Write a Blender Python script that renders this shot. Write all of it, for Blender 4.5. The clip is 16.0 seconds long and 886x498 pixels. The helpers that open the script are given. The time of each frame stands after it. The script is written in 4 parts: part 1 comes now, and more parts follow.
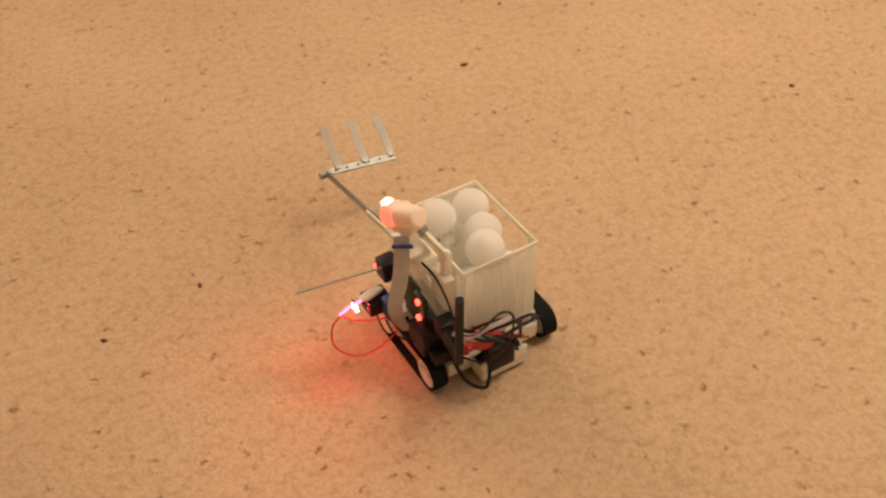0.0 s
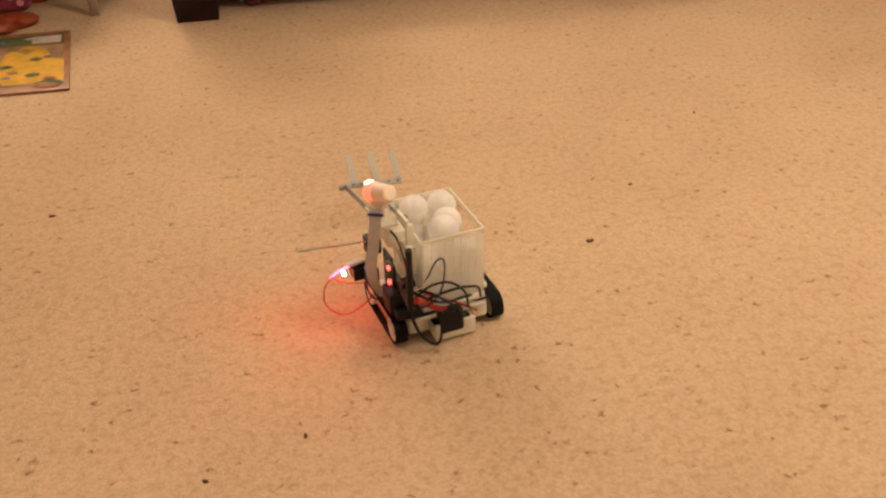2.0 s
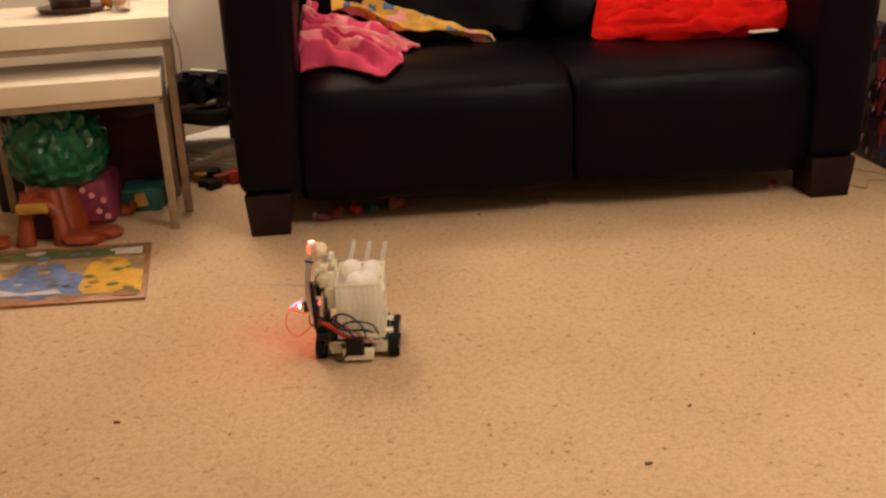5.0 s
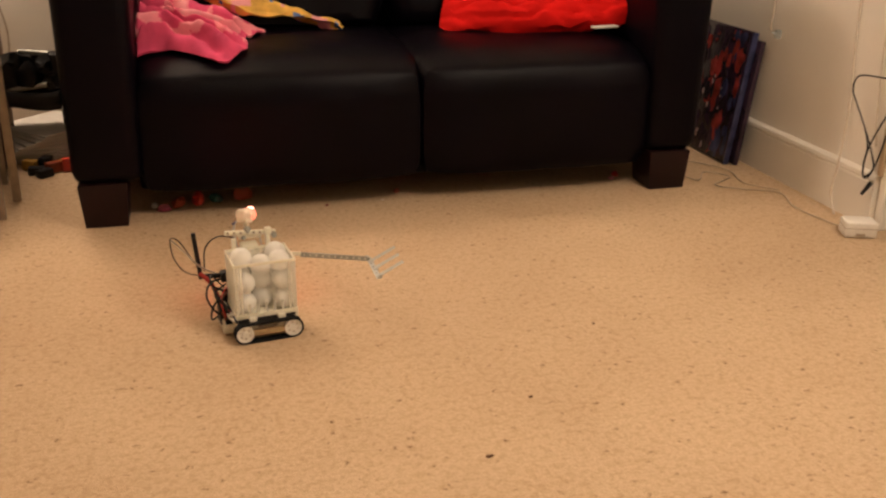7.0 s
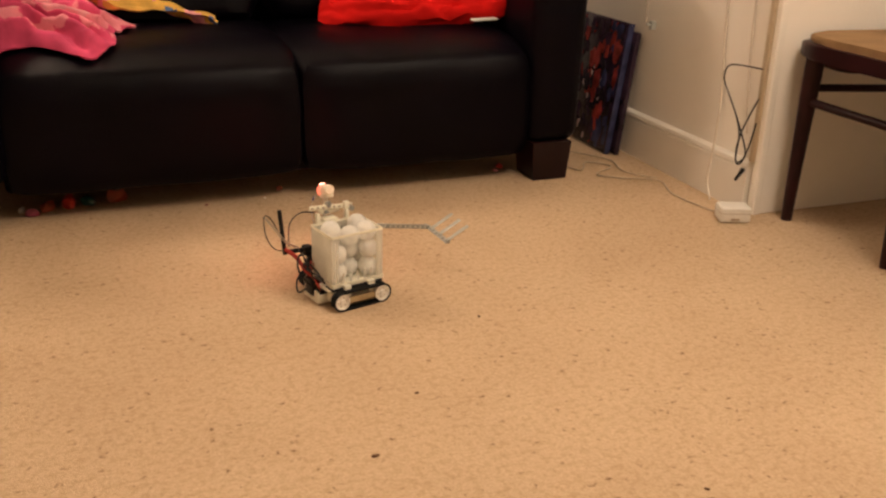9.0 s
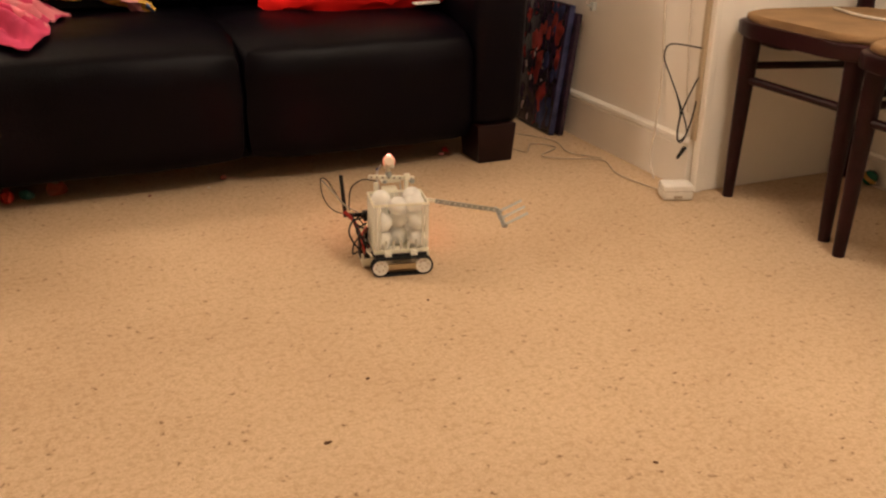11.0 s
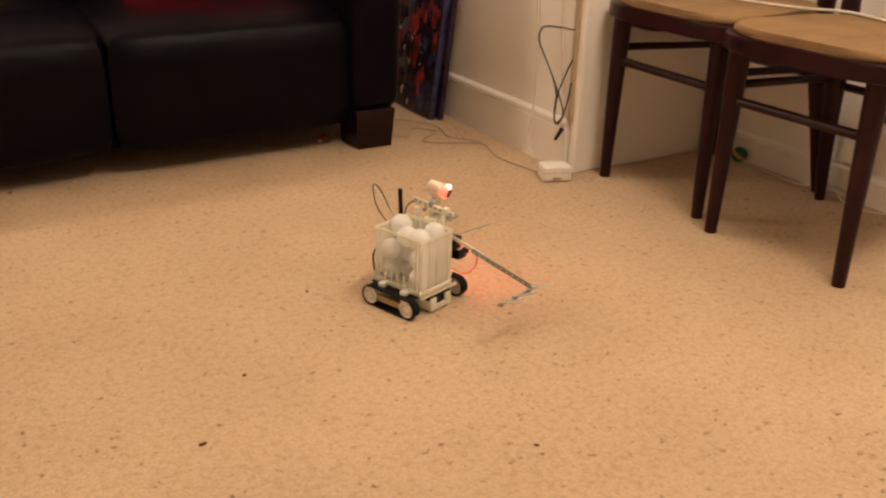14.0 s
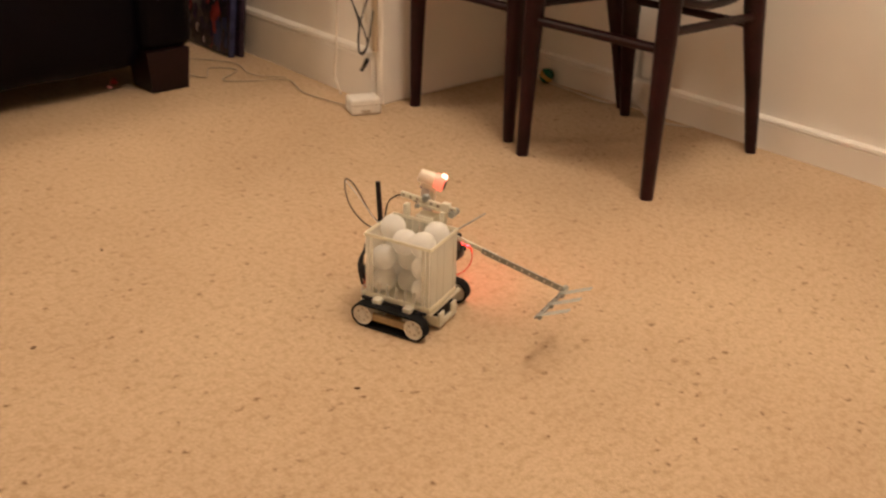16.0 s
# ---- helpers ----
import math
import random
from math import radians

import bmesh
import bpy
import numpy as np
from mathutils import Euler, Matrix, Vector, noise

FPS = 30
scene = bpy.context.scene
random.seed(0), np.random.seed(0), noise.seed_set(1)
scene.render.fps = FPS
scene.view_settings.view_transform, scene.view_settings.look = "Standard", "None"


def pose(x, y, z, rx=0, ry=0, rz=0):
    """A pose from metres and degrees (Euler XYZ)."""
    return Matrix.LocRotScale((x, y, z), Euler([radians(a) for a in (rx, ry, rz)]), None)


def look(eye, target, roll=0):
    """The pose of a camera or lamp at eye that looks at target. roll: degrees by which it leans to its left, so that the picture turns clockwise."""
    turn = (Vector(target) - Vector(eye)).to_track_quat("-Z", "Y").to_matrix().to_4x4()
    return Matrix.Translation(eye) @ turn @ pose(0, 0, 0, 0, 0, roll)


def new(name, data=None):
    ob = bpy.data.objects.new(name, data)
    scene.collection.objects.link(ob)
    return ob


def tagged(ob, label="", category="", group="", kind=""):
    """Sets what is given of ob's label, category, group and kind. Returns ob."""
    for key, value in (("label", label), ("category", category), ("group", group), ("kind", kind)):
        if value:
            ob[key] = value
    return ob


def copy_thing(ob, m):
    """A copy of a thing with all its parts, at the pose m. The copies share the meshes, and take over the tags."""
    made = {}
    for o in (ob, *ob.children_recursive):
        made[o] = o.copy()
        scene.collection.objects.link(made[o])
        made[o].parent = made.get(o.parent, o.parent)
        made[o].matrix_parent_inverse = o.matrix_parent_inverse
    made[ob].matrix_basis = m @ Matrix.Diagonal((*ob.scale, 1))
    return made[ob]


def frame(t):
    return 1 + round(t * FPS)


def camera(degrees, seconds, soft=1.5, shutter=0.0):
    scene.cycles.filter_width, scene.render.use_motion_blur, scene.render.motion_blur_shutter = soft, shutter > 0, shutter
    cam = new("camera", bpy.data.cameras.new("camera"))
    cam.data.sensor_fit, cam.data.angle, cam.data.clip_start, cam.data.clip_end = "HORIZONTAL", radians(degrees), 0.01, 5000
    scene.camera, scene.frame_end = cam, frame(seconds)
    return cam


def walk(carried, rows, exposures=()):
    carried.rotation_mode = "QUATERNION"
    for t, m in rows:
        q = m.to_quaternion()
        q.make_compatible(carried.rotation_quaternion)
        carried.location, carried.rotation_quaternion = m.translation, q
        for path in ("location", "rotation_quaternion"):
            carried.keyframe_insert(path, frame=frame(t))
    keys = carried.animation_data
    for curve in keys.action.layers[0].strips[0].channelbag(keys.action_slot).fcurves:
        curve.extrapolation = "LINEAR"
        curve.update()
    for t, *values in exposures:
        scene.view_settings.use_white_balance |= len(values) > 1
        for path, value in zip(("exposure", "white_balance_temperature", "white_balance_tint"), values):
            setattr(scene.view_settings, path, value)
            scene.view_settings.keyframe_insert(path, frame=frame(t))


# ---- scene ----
cam = camera(49.5, 16.0, soft=2.3, shutter=0.4)
PATH = [
    (0, (0.263, -2.334, 0.789), (0.699, -0.935, -0.572), -2.5),
    (0.5, (0.257, -2.331, 0.793), (0.658, -0.859, -0.501), -1.8),
    (1, (0.256, -2.329, 0.795), (0.613, -0.795, -0.437), -2.0),
    (1.5, (0.257, -2.329, 0.79), (0.558, -0.713, -0.35), -2.0),
    (2, (0.261, -2.323, 0.79), (0.531, -0.666, -0.298), -1.8),
    (2.5, (0.26, -2.327, 0.792), (0.47, -0.636, -0.255), -1.7),
    (3, (0.255, -2.33, 0.793), (0.407, -0.595, -0.19), -2.2),
    (3.5, (0.255, -2.33, 0.797), (0.398, -0.561, -0.125), -2.3),
    (3.7, (0.258, -2.33, 0.795), (0.396, -0.548, -0.102), -2.2),
    (5.8, (0.272, -2.34, 0.828), (0.546, -0.466, 0.185), -1.5),
    (6, (0.273, -2.335, 0.83), (0.59, -0.472, 0.176), -0.9),
    (6.5, (0.287, -2.327, 0.824), (0.687, -0.491, 0.14), 0.1),
    (7, (0.298, -2.319, 0.819), (0.765, -0.518, 0.086), 0.8),
    (7.5, (0.304, -2.314, 0.813), (0.836, -0.525, 0.095), 1.3),
    (8, (0.313, -2.312, 0.813), (0.891, -0.534, 0.103), 1.4),
    (8.5, (0.322, -2.309, 0.813), (0.938, -0.55, 0.089), 1.2),
    (9, (0.329, -2.305, 0.812), (1.001, -0.572, 0.073), 1.4),
    (9.5, (0.328, -2.308, 0.812), (1.052, -0.599, 0.066), 1.5),
    (12, (0.335, -2.31, 0.817), (1.102, -0.631, 0.046), 1.0),
    (12.5, (0.339, -2.313, 0.82), (1.113, -0.636, 0.051), 0.9),
    (13, (0.358, -2.307, 0.814), (1.23, -0.681, 0.041), 1.1),
    (13.5, (0.364, -2.306, 0.814), (1.269, -0.696, 0.048), 0.9),
    (14, (0.369, -2.299, 0.808), (1.325, -0.73, 0.017), 1.7),
    (14.5, (0.378, -2.298, 0.803), (1.377, -0.769, -0.012), 1.5),
    (15, (0.391, -2.294, 0.8), (1.445, -0.806, -0.023), 1.2),
    (15.5, (0.41, -2.286, 0.795), (1.535, -0.862, -0.044), 1.3),
    (16, (0.435, -2.269, 0.777), (1.643, -0.952, -0.12), 1.7),
]
walk(cam, [(t, look(eye, target, roll)) for t, eye, target, roll in PATH], exposures=[(0, 0.02), (0.5, 0.06), (1.5, 0.06), (2.5, 0.12), (3.5, 0.05), (5.8, 0.04), (9.5, 0.04), (13, 0.0), (14.5, 0.04), (15.5, -0.06), (16, -0.12)])

# ---- light ----
world = bpy.data.worlds.new("world")
scene.world = world
world.use_nodes = True
world.node_tree.nodes["Background"].inputs[0].default_value = (1.0, 0.62, 0.36, 1)
world.node_tree.nodes["Background"].inputs[1].default_value = 0.05


def lamp(name, place, power, radius, colour):
    data = bpy.data.lights.new(name, "POINT")
    data.energy, data.shadow_soft_size, data.color = power, radius, colour
    ob = new(name, data)
    ob.location = place
    return ob


lamp("ceiling_bulb", (1.6, -1.75, 2.2), 68, 0.26, (1.0, 0.80, 0.63))
lamp("standard_lamp_bulb", (-0.28, 0.86, 1.66), 60, 0.24, (1.0, 0.76, 0.58))

# ---- materials ----


def material(name, colour, rough=0.6, metal=0.0, vary=0.12, scale=30.0, bump=0.0, bump_scale=200.0, spec=0.5, glow=None, glow_power=0.0,
             trans=0.0, subsurface=0.0, sheen=0.0):
    m = bpy.data.materials.new(name)
    m.use_nodes = True
    nt = m.node_tree
    b = nt.nodes["Principled BSDF"]
    b.inputs["Roughness"].default_value, b.inputs["Metallic"].default_value = rough, metal
    b.inputs["Specular IOR Level"].default_value = spec
    b.inputs["Transmission Weight"].default_value = trans
    b.inputs["Sheen Weight"].default_value = sheen
    if subsurface:
        b.inputs["Subsurface Weight"].default_value = subsurface
        b.inputs["Subsurface Radius"].default_value = (0.012, 0.009, 0.006)
        b.inputs["Subsurface Scale"].default_value = 0.8
    tc = nt.nodes.new("ShaderNodeTexCoord")
    if vary:
        n = nt.nodes.new("ShaderNodeTexNoise")
        n.inputs["Scale"].default_value, n.inputs["Detail"].default_value = scale, 5
        r = nt.nodes.new("ShaderNodeValToRGB")
        r.color_ramp.elements[0].position, r.color_ramp.elements[1].position = 0.3, 0.7
        r.color_ramp.elements[0].color = (*[c * (1 - vary) for c in colour], 1)
        r.color_ramp.elements[1].color = (*[min(1, c * (1 + vary)) for c in colour], 1)
        nt.links.new(tc.outputs["Object"], n.inputs["Vector"])
        nt.links.new(n.outputs["Fac"], r.inputs["Fac"])
        nt.links.new(r.outputs["Color"], b.inputs["Base Color"])
    else:
        b.inputs["Base Color"].default_value = (*colour, 1)
    if bump:
        n = nt.nodes.new("ShaderNodeTexNoise")
        n.inputs["Scale"].default_value, n.inputs["Detail"].default_value = bump_scale, 3
        k = nt.nodes.new("ShaderNodeBump")
        k.inputs["Strength"].default_value, k.inputs["Distance"].default_value = bump, 0.004
        nt.links.new(tc.outputs["Object"], n.inputs["Vector"])
        nt.links.new(n.outputs["Fac"], k.inputs["Height"])
        nt.links.new(k.outputs["Normal"], b.inputs["Normal"])
    if glow:
        b.inputs["Emission Color"].default_value = (*glow, 1)
        b.inputs["Emission Strength"].default_value = glow_power
    return m


def carpet_material():
    m = bpy.data.materials.new("berber_carpet")
    m.use_nodes = True
    nt, L = m.node_tree, m.node_tree.links
    b = nt.nodes["Principled BSDF"]
    b.inputs["Roughness"].default_value, b.inputs["Specular IOR Level"].default_value = 0.95, 0.1
    tc = nt.nodes.new("ShaderNodeTexCoord")

    def noise_node(scale, detail, rough=0.5):
        n = nt.nodes.new("ShaderNodeTexNoise")
        n.inputs["Scale"].default_value, n.inputs["Detail"].default_value, n.inputs["Roughness"].default_value = scale, detail, rough
        L.new(tc.outputs["Object"], n.inputs["Vector"])
        return n

    def ramp(node, out, stops):
        r = nt.nodes.new("ShaderNodeValToRGB")
        while len(r.color_ramp.elements) < len(stops):
            r.color_ramp.elements.new(0.5)
        for e, (p, c) in zip(r.color_ramp.elements, stops):
            e.position, e.color = p, (*c, 1)
        L.new(node.outputs[out], r.inputs["Fac"])
        return r

    def mix(kind, a, c, fac=None):
        x = nt.nodes.new("ShaderNodeMix")
        x.data_type, x.blend_type = "RGBA", kind
        x.inputs[0].default_value = 1.0
        if fac:
            L.new(fac, x.inputs[0])
        L.new(a, x.inputs[6])
        L.new(c, x.inputs[7])
        return x.outputs[2]

    loops = noise_node(170, 4, 0.75)
    base = ramp(loops, "Fac", [(0.3, (0.49, 0.351, 0.222)), (0.5, (0.60, 0.446, 0.291)), (0.72, (0.67, 0.513, 0.348))])
    large = ramp(noise_node(2.2, 4, 0.6), "Fac", [(0.35, (0.9, 0.88, 0.86)), (0.65, (1.0, 1.0, 1.0))])
    colour = mix("MULTIPLY", base.outputs["Color"], large.outputs["Color"])
    tufts = ramp(noise_node(75, 3, 0.6), "Fac", [(0.34, (0.86, 0.84, 0.80)), (0.54, (1.0, 1.0, 1.0))])
    colour = mix("MULTIPLY", colour, tufts.outputs["Color"])
    # scattered brown flecks of the yarn
    v = nt.nodes.new("ShaderNodeTexVoronoi")
    v.inputs["Scale"].default_value, v.inputs["Randomness"].default_value = 50, 1.0
    warp = noise_node(85, 3)
    add = nt.nodes.new("ShaderNodeVectorMath")
    add.operation = "MULTIPLY_ADD"
    add.inputs[1].default_value = (0.028, 0.020, 0.0)
    L.new(warp.outputs["Color"], add.inputs[0])
    L.new(tc.outputs["Object"], add.inputs[2])
    L.new(add.outputs[0], v.inputs["Vector"])
    near = ramp(v, "Distance", [(0.06, (1, 1, 1)), (0.22, (0, 0, 0))])
    pick = ramp(v, "Color", [(0.44, (0, 0, 0)), (0.55, (1, 1, 1))])
    fleck = mix("MULTIPLY", near.outputs["Color"], pick.outputs["Color"])
    brown = nt.nodes.new("ShaderNodeRGB")
    brown.outputs[0].default_value = (0.16, 0.085, 0.04, 1)
    half = nt.nodes.new("ShaderNodeMath")
    half.operation = "MULTIPLY"
    half.inputs[1].default_value = 0.78
    L.new(fleck, half.inputs[0])
    colour = mix("MIX", colour, brown.outputs[0], half.outputs[0])
    L.new(colour, b.inputs["Base Color"])
    k = nt.nodes.new("ShaderNodeBump")
    k.inputs["Strength"].default_value, k.inputs["Distance"].default_value = 0.5, 0.004
    L.new(loops.outputs["Fac"], k.inputs["Height"])
    L.new(k.outputs["Normal"], b.inputs["Normal"])
    return m


def shell_plastic(name, colour, through_light, clear, rough=0.35):
    """Thin milky plastic: scatters light on both sides, and lets a share straight through."""
    m = bpy.data.materials.new(name)
    m.use_nodes = True
    nt, L = m.node_tree, m.node_tree.links
    b = nt.nodes["Principled BSDF"]
    tc = nt.nodes.new("ShaderNodeTexCoord")
    n = nt.nodes.new("ShaderNodeTexNoise")
    n.inputs["Scale"].default_value, n.inputs["Detail"].default_value = 45, 4
    r = nt.nodes.new("ShaderNodeValToRGB")
    r.color_ramp.elements[0].position, r.color_ramp.elements[1].position = 0.3, 0.7
    r.color_ramp.elements[0].color = (*[c * 0.95 for c in colour], 1)
    r.color_ramp.elements[1].color = (*colour, 1)
    L.new(tc.outputs["Object"], n.inputs["Vector"])
    L.new(n.outputs["Fac"], r.inputs["Fac"])
    L.new(r.outputs["Color"], b.inputs["Base Color"])
    b.inputs["Roughness"].default_value = rough
    t = nt.nodes.new("ShaderNodeBsdfTranslucent")
    L.new(r.outputs["Color"], t.inputs["Color"])
    x = nt.nodes.new("ShaderNodeMixShader")
    x.inputs[0].default_value = through_light
    L.new(b.outputs[0], x.inputs[1])
    L.new(t.outputs[0], x.inputs[2])
    c = nt.nodes.new("ShaderNodeBsdfTransparent")
    y = nt.nodes.new("ShaderNodeMixShader")
    y.inputs[0].default_value = clear
    L.new(x.outputs[0], y.inputs[1])
    L.new(c.outputs[0], y.inputs[2])
    L.new(y.outputs[0], nt.nodes["Material Output"].inputs["Surface"])
    return m


CARPET = carpet_material()
WALL = material("wall_paint", (0.87, 0.83, 0.75), 0.7, vary=0.04, scale=3, bump=0.15, bump_scale=90)
# Tone for the unseen walls, darker than WALL to limit bounced fill light.
FARWALL = material("bounce_toned_wall", (0.52, 0.45, 0.36), 0.8, vary=0.06, scale=3)
GLOSS = material("gloss_trim_paint", (0.85, 0.81, 0.73), 0.35, vary=0.05, scale=5)
CEIL = material("ceiling_paint", (0.8, 0.78, 0.74), 0.9, vary=0.03, scale=2)
LEATHER = material("dark_leather", (0.0022, 0.0014, 0.0032), 0.36, vary=0.35, scale=6, bump=0.22, bump_scale=260, spec=0.09)
SOFAFOOT = material("stained_foot_wood", (0.013, 0.004, 0.004), 0.4, vary=0.3, scale=14, spec=0.22)
REDCLOTH = material("red_cotton", (0.62, 0.010, 0.008), 0.9, vary=0.14, scale=9, bump=0.8, bump_scale=19, spec=0.1)
PINK = material("pink_fleece", (0.62, 0.075, 0.165), 0.9, vary=0.25, scale=12, spec=0.1, bump=0.4, bump_scale=30)
PALEPINK = material("pale_pink_print", (0.75, 0.33, 0.36), 0.9, vary=0.1)
# The pink fleece again, with the folds' highlights put into its colour.
LITPINK = material("highlight_pink_fleece", (0.74, 0.24, 0.29), 0.9, vary=0.2, scale=12, spec=0.1, bump=0.4, bump_scale=30)
YELLOW = material("yellow_print", (0.70, 0.42, 0.08), 0.85, vary=0.3, scale=25)
BLUEPRINT = material("blue_print", (0.10, 0.19, 0.42), 0.8, vary=0.25, scale=30)
MAHOGANY = material("dark_chair_wood", (0.022, 0.005, 0.006), 0.36, vary=0.35, scale=18, bump=0.08, bump_scale=60, spec=0.2)
SEATPAD = material("tan_suede", (0.27, 0.165, 0.08), 0.85, vary=0.22, scale=9, bump=0.25, bump_scale=170, spec=0.2)
TABLETOP = material("cream_laminate", (0.74, 0.67, 0.54), 0.4, vary=0.05, scale=8)
TUBE = material("brushed_tube", (0.36, 0.30, 0.23), 0.45, 0.6, vary=0.15, scale=30)
CREAM = shell_plastic("cream_plastic", (0.95, 0.92, 0.78), 0.25, 0.0)
BALLWHITE = shell_plastic("ball_celluloid", (0.995, 0.99, 0.96), 0.5, 0.0, 0.3)
RUBBER = material("black_rubber", (0.006, 0.006, 0.006), 0.8, vary=0.25, scale=90, spec=0.2)
WHEELWHITE = material("white_plastic", (0.80, 0.77, 0.70), 0.4, vary=0.05, scale=60)
BLACKPL = material("black_plastic", (0.006, 0.006, 0.007), 0.45, vary=0.2, scale=80, spec=0.3)
STEEL = material("zinc_steel", (0.34, 0.35, 0.32), 0.42, 0.5, vary=0.2, scale=60)
SLAT = shell_plastic("translucent_cream_plastic", (0.985, 0.97, 0.88), 0.45, 0.42)
TANBEAM = material("amber_tan_plastic", (0.40, 0.29, 0.15), 0.4, vary=0.1, scale=60)
PALECABLE = material("pale_beige_cable", (0.48, 0.39, 0.27), 0.5, vary=0.1)
CLEAR = shell_plastic("milky_clear_plastic", (0.70, 0.75, 0.73), 0.4, 0.40, 0.2)
RIBBON = material("grey_ribbon_cable", (0.62, 0.60, 0.56), 0.5, vary=0.08, scale=120)
BLUETAPE = material("blue_tape", (0.015, 0.03, 0.18), 0.5, vary=0.1)
REDWIRE = material("red_wire", (0.55, 0.02, 0.01), 0.5, vary=0.1)
DARKREDWIRE = material("dark_red_wire", (0.34, 0.018, 0.012), 0.5, vary=0.2)
BOARD = material("dark_circuit_board", (0.02, 0.05, 0.03), 0.4, vary=0.4, scale=150)
BLUEPCB = material("blue_component", (0.02, 0.07, 0.30), 0.4, vary=0.2, scale=90)
LED = material("red_led", (0.8, 0.05, 0.03), 0.3, vary=0, glow=(1.0, 0.06, 0.04), glow_power=6)
HEADGLOW = material("lit_red_shell", (0.85, 0.45, 0.35), 0.4, vary=0.05, glow=(1.0, 0.14, 0.08), glow_power=1.1)
HEADLED = material("white_hot_led", (0.9, 0.5, 0.45), 0.3, vary=0, glow=(1.0, 0.34, 0.25), glow_power=6)
MATBASE = material("brown_print", (0.30, 0.13, 0.05), 0.45, vary=0.35, scale=30)
MATYEL = material("yellow_gown_print", (0.62, 0.36, 0.03), 0.45, vary=0.2, scale=40)
MATBLUE = material("blue_gown_print", (0.13, 0.20, 0.42), 0.45, vary=0.3, scale=40)
MATPALE = material("pale_print", (0.55, 0.50, 0.46), 0.45, vary=0.15, scale=40)
MATTAN = material("tan_print", (0.34, 0.22, 0.12), 0.45, vary=0.45, scale=22)
MATGREEN = material("green_print", (0.09, 0.13, 0.05), 0.45, vary=0.3, scale=50)
TOYGREEN = material("green_toy_plastic", (0.006, 0.10, 0.045), 0.25, vary=0.3, scale=20)
TOYPINK = material("magenta_toy", (0.20, 0.025, 0.06), 0.5, vary=0.3, scale=30)
TOYORANGE = material("orange_toy", (0.25, 0.042, 0.009), 0.45, vary=0.25, scale=30)
TOYTEAL = material("teal_toy", (0.012, 0.10, 0.09), 0.45, vary=0.4, scale=40)
TOYYEL = material("yellow_toy", (0.42, 0.24, 0.04), 0.45, vary=0.2)
TOYRED = material("red_toy", (0.5, 0.03, 0.015), 0.4, vary=0.2)
PAPER = material("white_paper", (0.75, 0.72, 0.66), 0.8, vary=0.05)
DARKPLUM = material("dark_plum_cloth", (0.05, 0.012, 0.014), 0.9, vary=0.4, scale=12)
GLASS = material("clear_glass", (0.9, 0.9, 0.9), 0.06, vary=0, trans=0.95)
POT = material("brown_pot_glaze", (0.05, 0.018, 0.010), 0.3, vary=0.3)
ORANGEPACK = material("orange_packet", (0.75, 0.28, 0.04), 0.4, vary=0.3, scale=50)
POSTERDARK = material("dark_print", (0.03, 0.015, 0.03), 0.25, vary=0.5, scale=16)
POSTERRED = material("red_print", (0.28, 0.035, 0.03), 0.25, vary=0.6, scale=24)
POSTERBLUE = material("blue_grey_print", (0.035, 0.04, 0.10), 0.25, vary=0.5, scale=24)
POSTERPALE = material("pale_poster_print", (0.50, 0.38, 0.36), 0.25, vary=0.3, scale=24)
GREYCABLE = material("grey_cable", (0.42, 0.35, 0.26), 0.5, vary=0.1)
WHITECABLE = material("white_cable", (0.62, 0.55, 0.45), 0.5, vary=0.1)
FLECKBROWN = material("brown_fluff", (0.13, 0.065, 0.03), 0.95, vary=0.3)
FLECKRED = material("dark_red_fluff", (0.20, 0.02, 0.02), 0.9, vary=0.2)



def creased(m, scale, height):
    """Adds broad soft creases beneath a material's fine grain."""
    nt = m.node_tree
    b = nt.nodes["Principled BSDF"]
    grain = next(n for n in nt.nodes if n.type == "BUMP")
    tc = next(n for n in nt.nodes if n.type == "TEX_COORD")
    n = nt.nodes.new("ShaderNodeTexNoise")
    n.noise_type = "RIDGED_MULTIFRACTAL"
    n.inputs["Scale"].default_value, n.inputs["Detail"].default_value = scale, 3
    k = nt.nodes.new("ShaderNodeBump")
    k.inputs["Strength"].default_value, k.inputs["Distance"].default_value = 0.5, height
    nt.links.new(tc.outputs["Object"], n.inputs["Vector"])
    nt.links.new(n.outputs["Fac"], k.inputs["Height"])
    nt.links.new(k.outputs["Normal"], grain.inputs["Normal"])


creased(LEATHER, 5.0, 0.004)

# ---- mesh helpers ----


def link(name, bm, mat, parent=None, m=None, smooth=True, label=""):
    me = bpy.data.meshes.new(name)
    bm.to_mesh(me)
    bm.free()
    for mm in mat if isinstance(mat, (list, tuple)) else [mat]:
        me.materials.append(mm)
    if smooth:
        for p in me.polygons:
            p.use_smooth = True
        me.set_sharp_from_angle(angle=radians(38))
    ob = new(name, me)
    if parent:
        ob.parent = parent
    if m is not None:
        ob.matrix_basis = m
    if label:
        ob["label"] = label
    return ob


def part(name, bm, mat, parent, label="", m=None):
    return link(name, bm, mat, parent, m, label=label)


def thing(name, place, label, category, group="", rz=0):
    e = new(name)
    e.empty_display_size = 0.05
    e.matrix_basis = pose(*place, 0, 0, rz)
    return tagged(e, label, category, group)


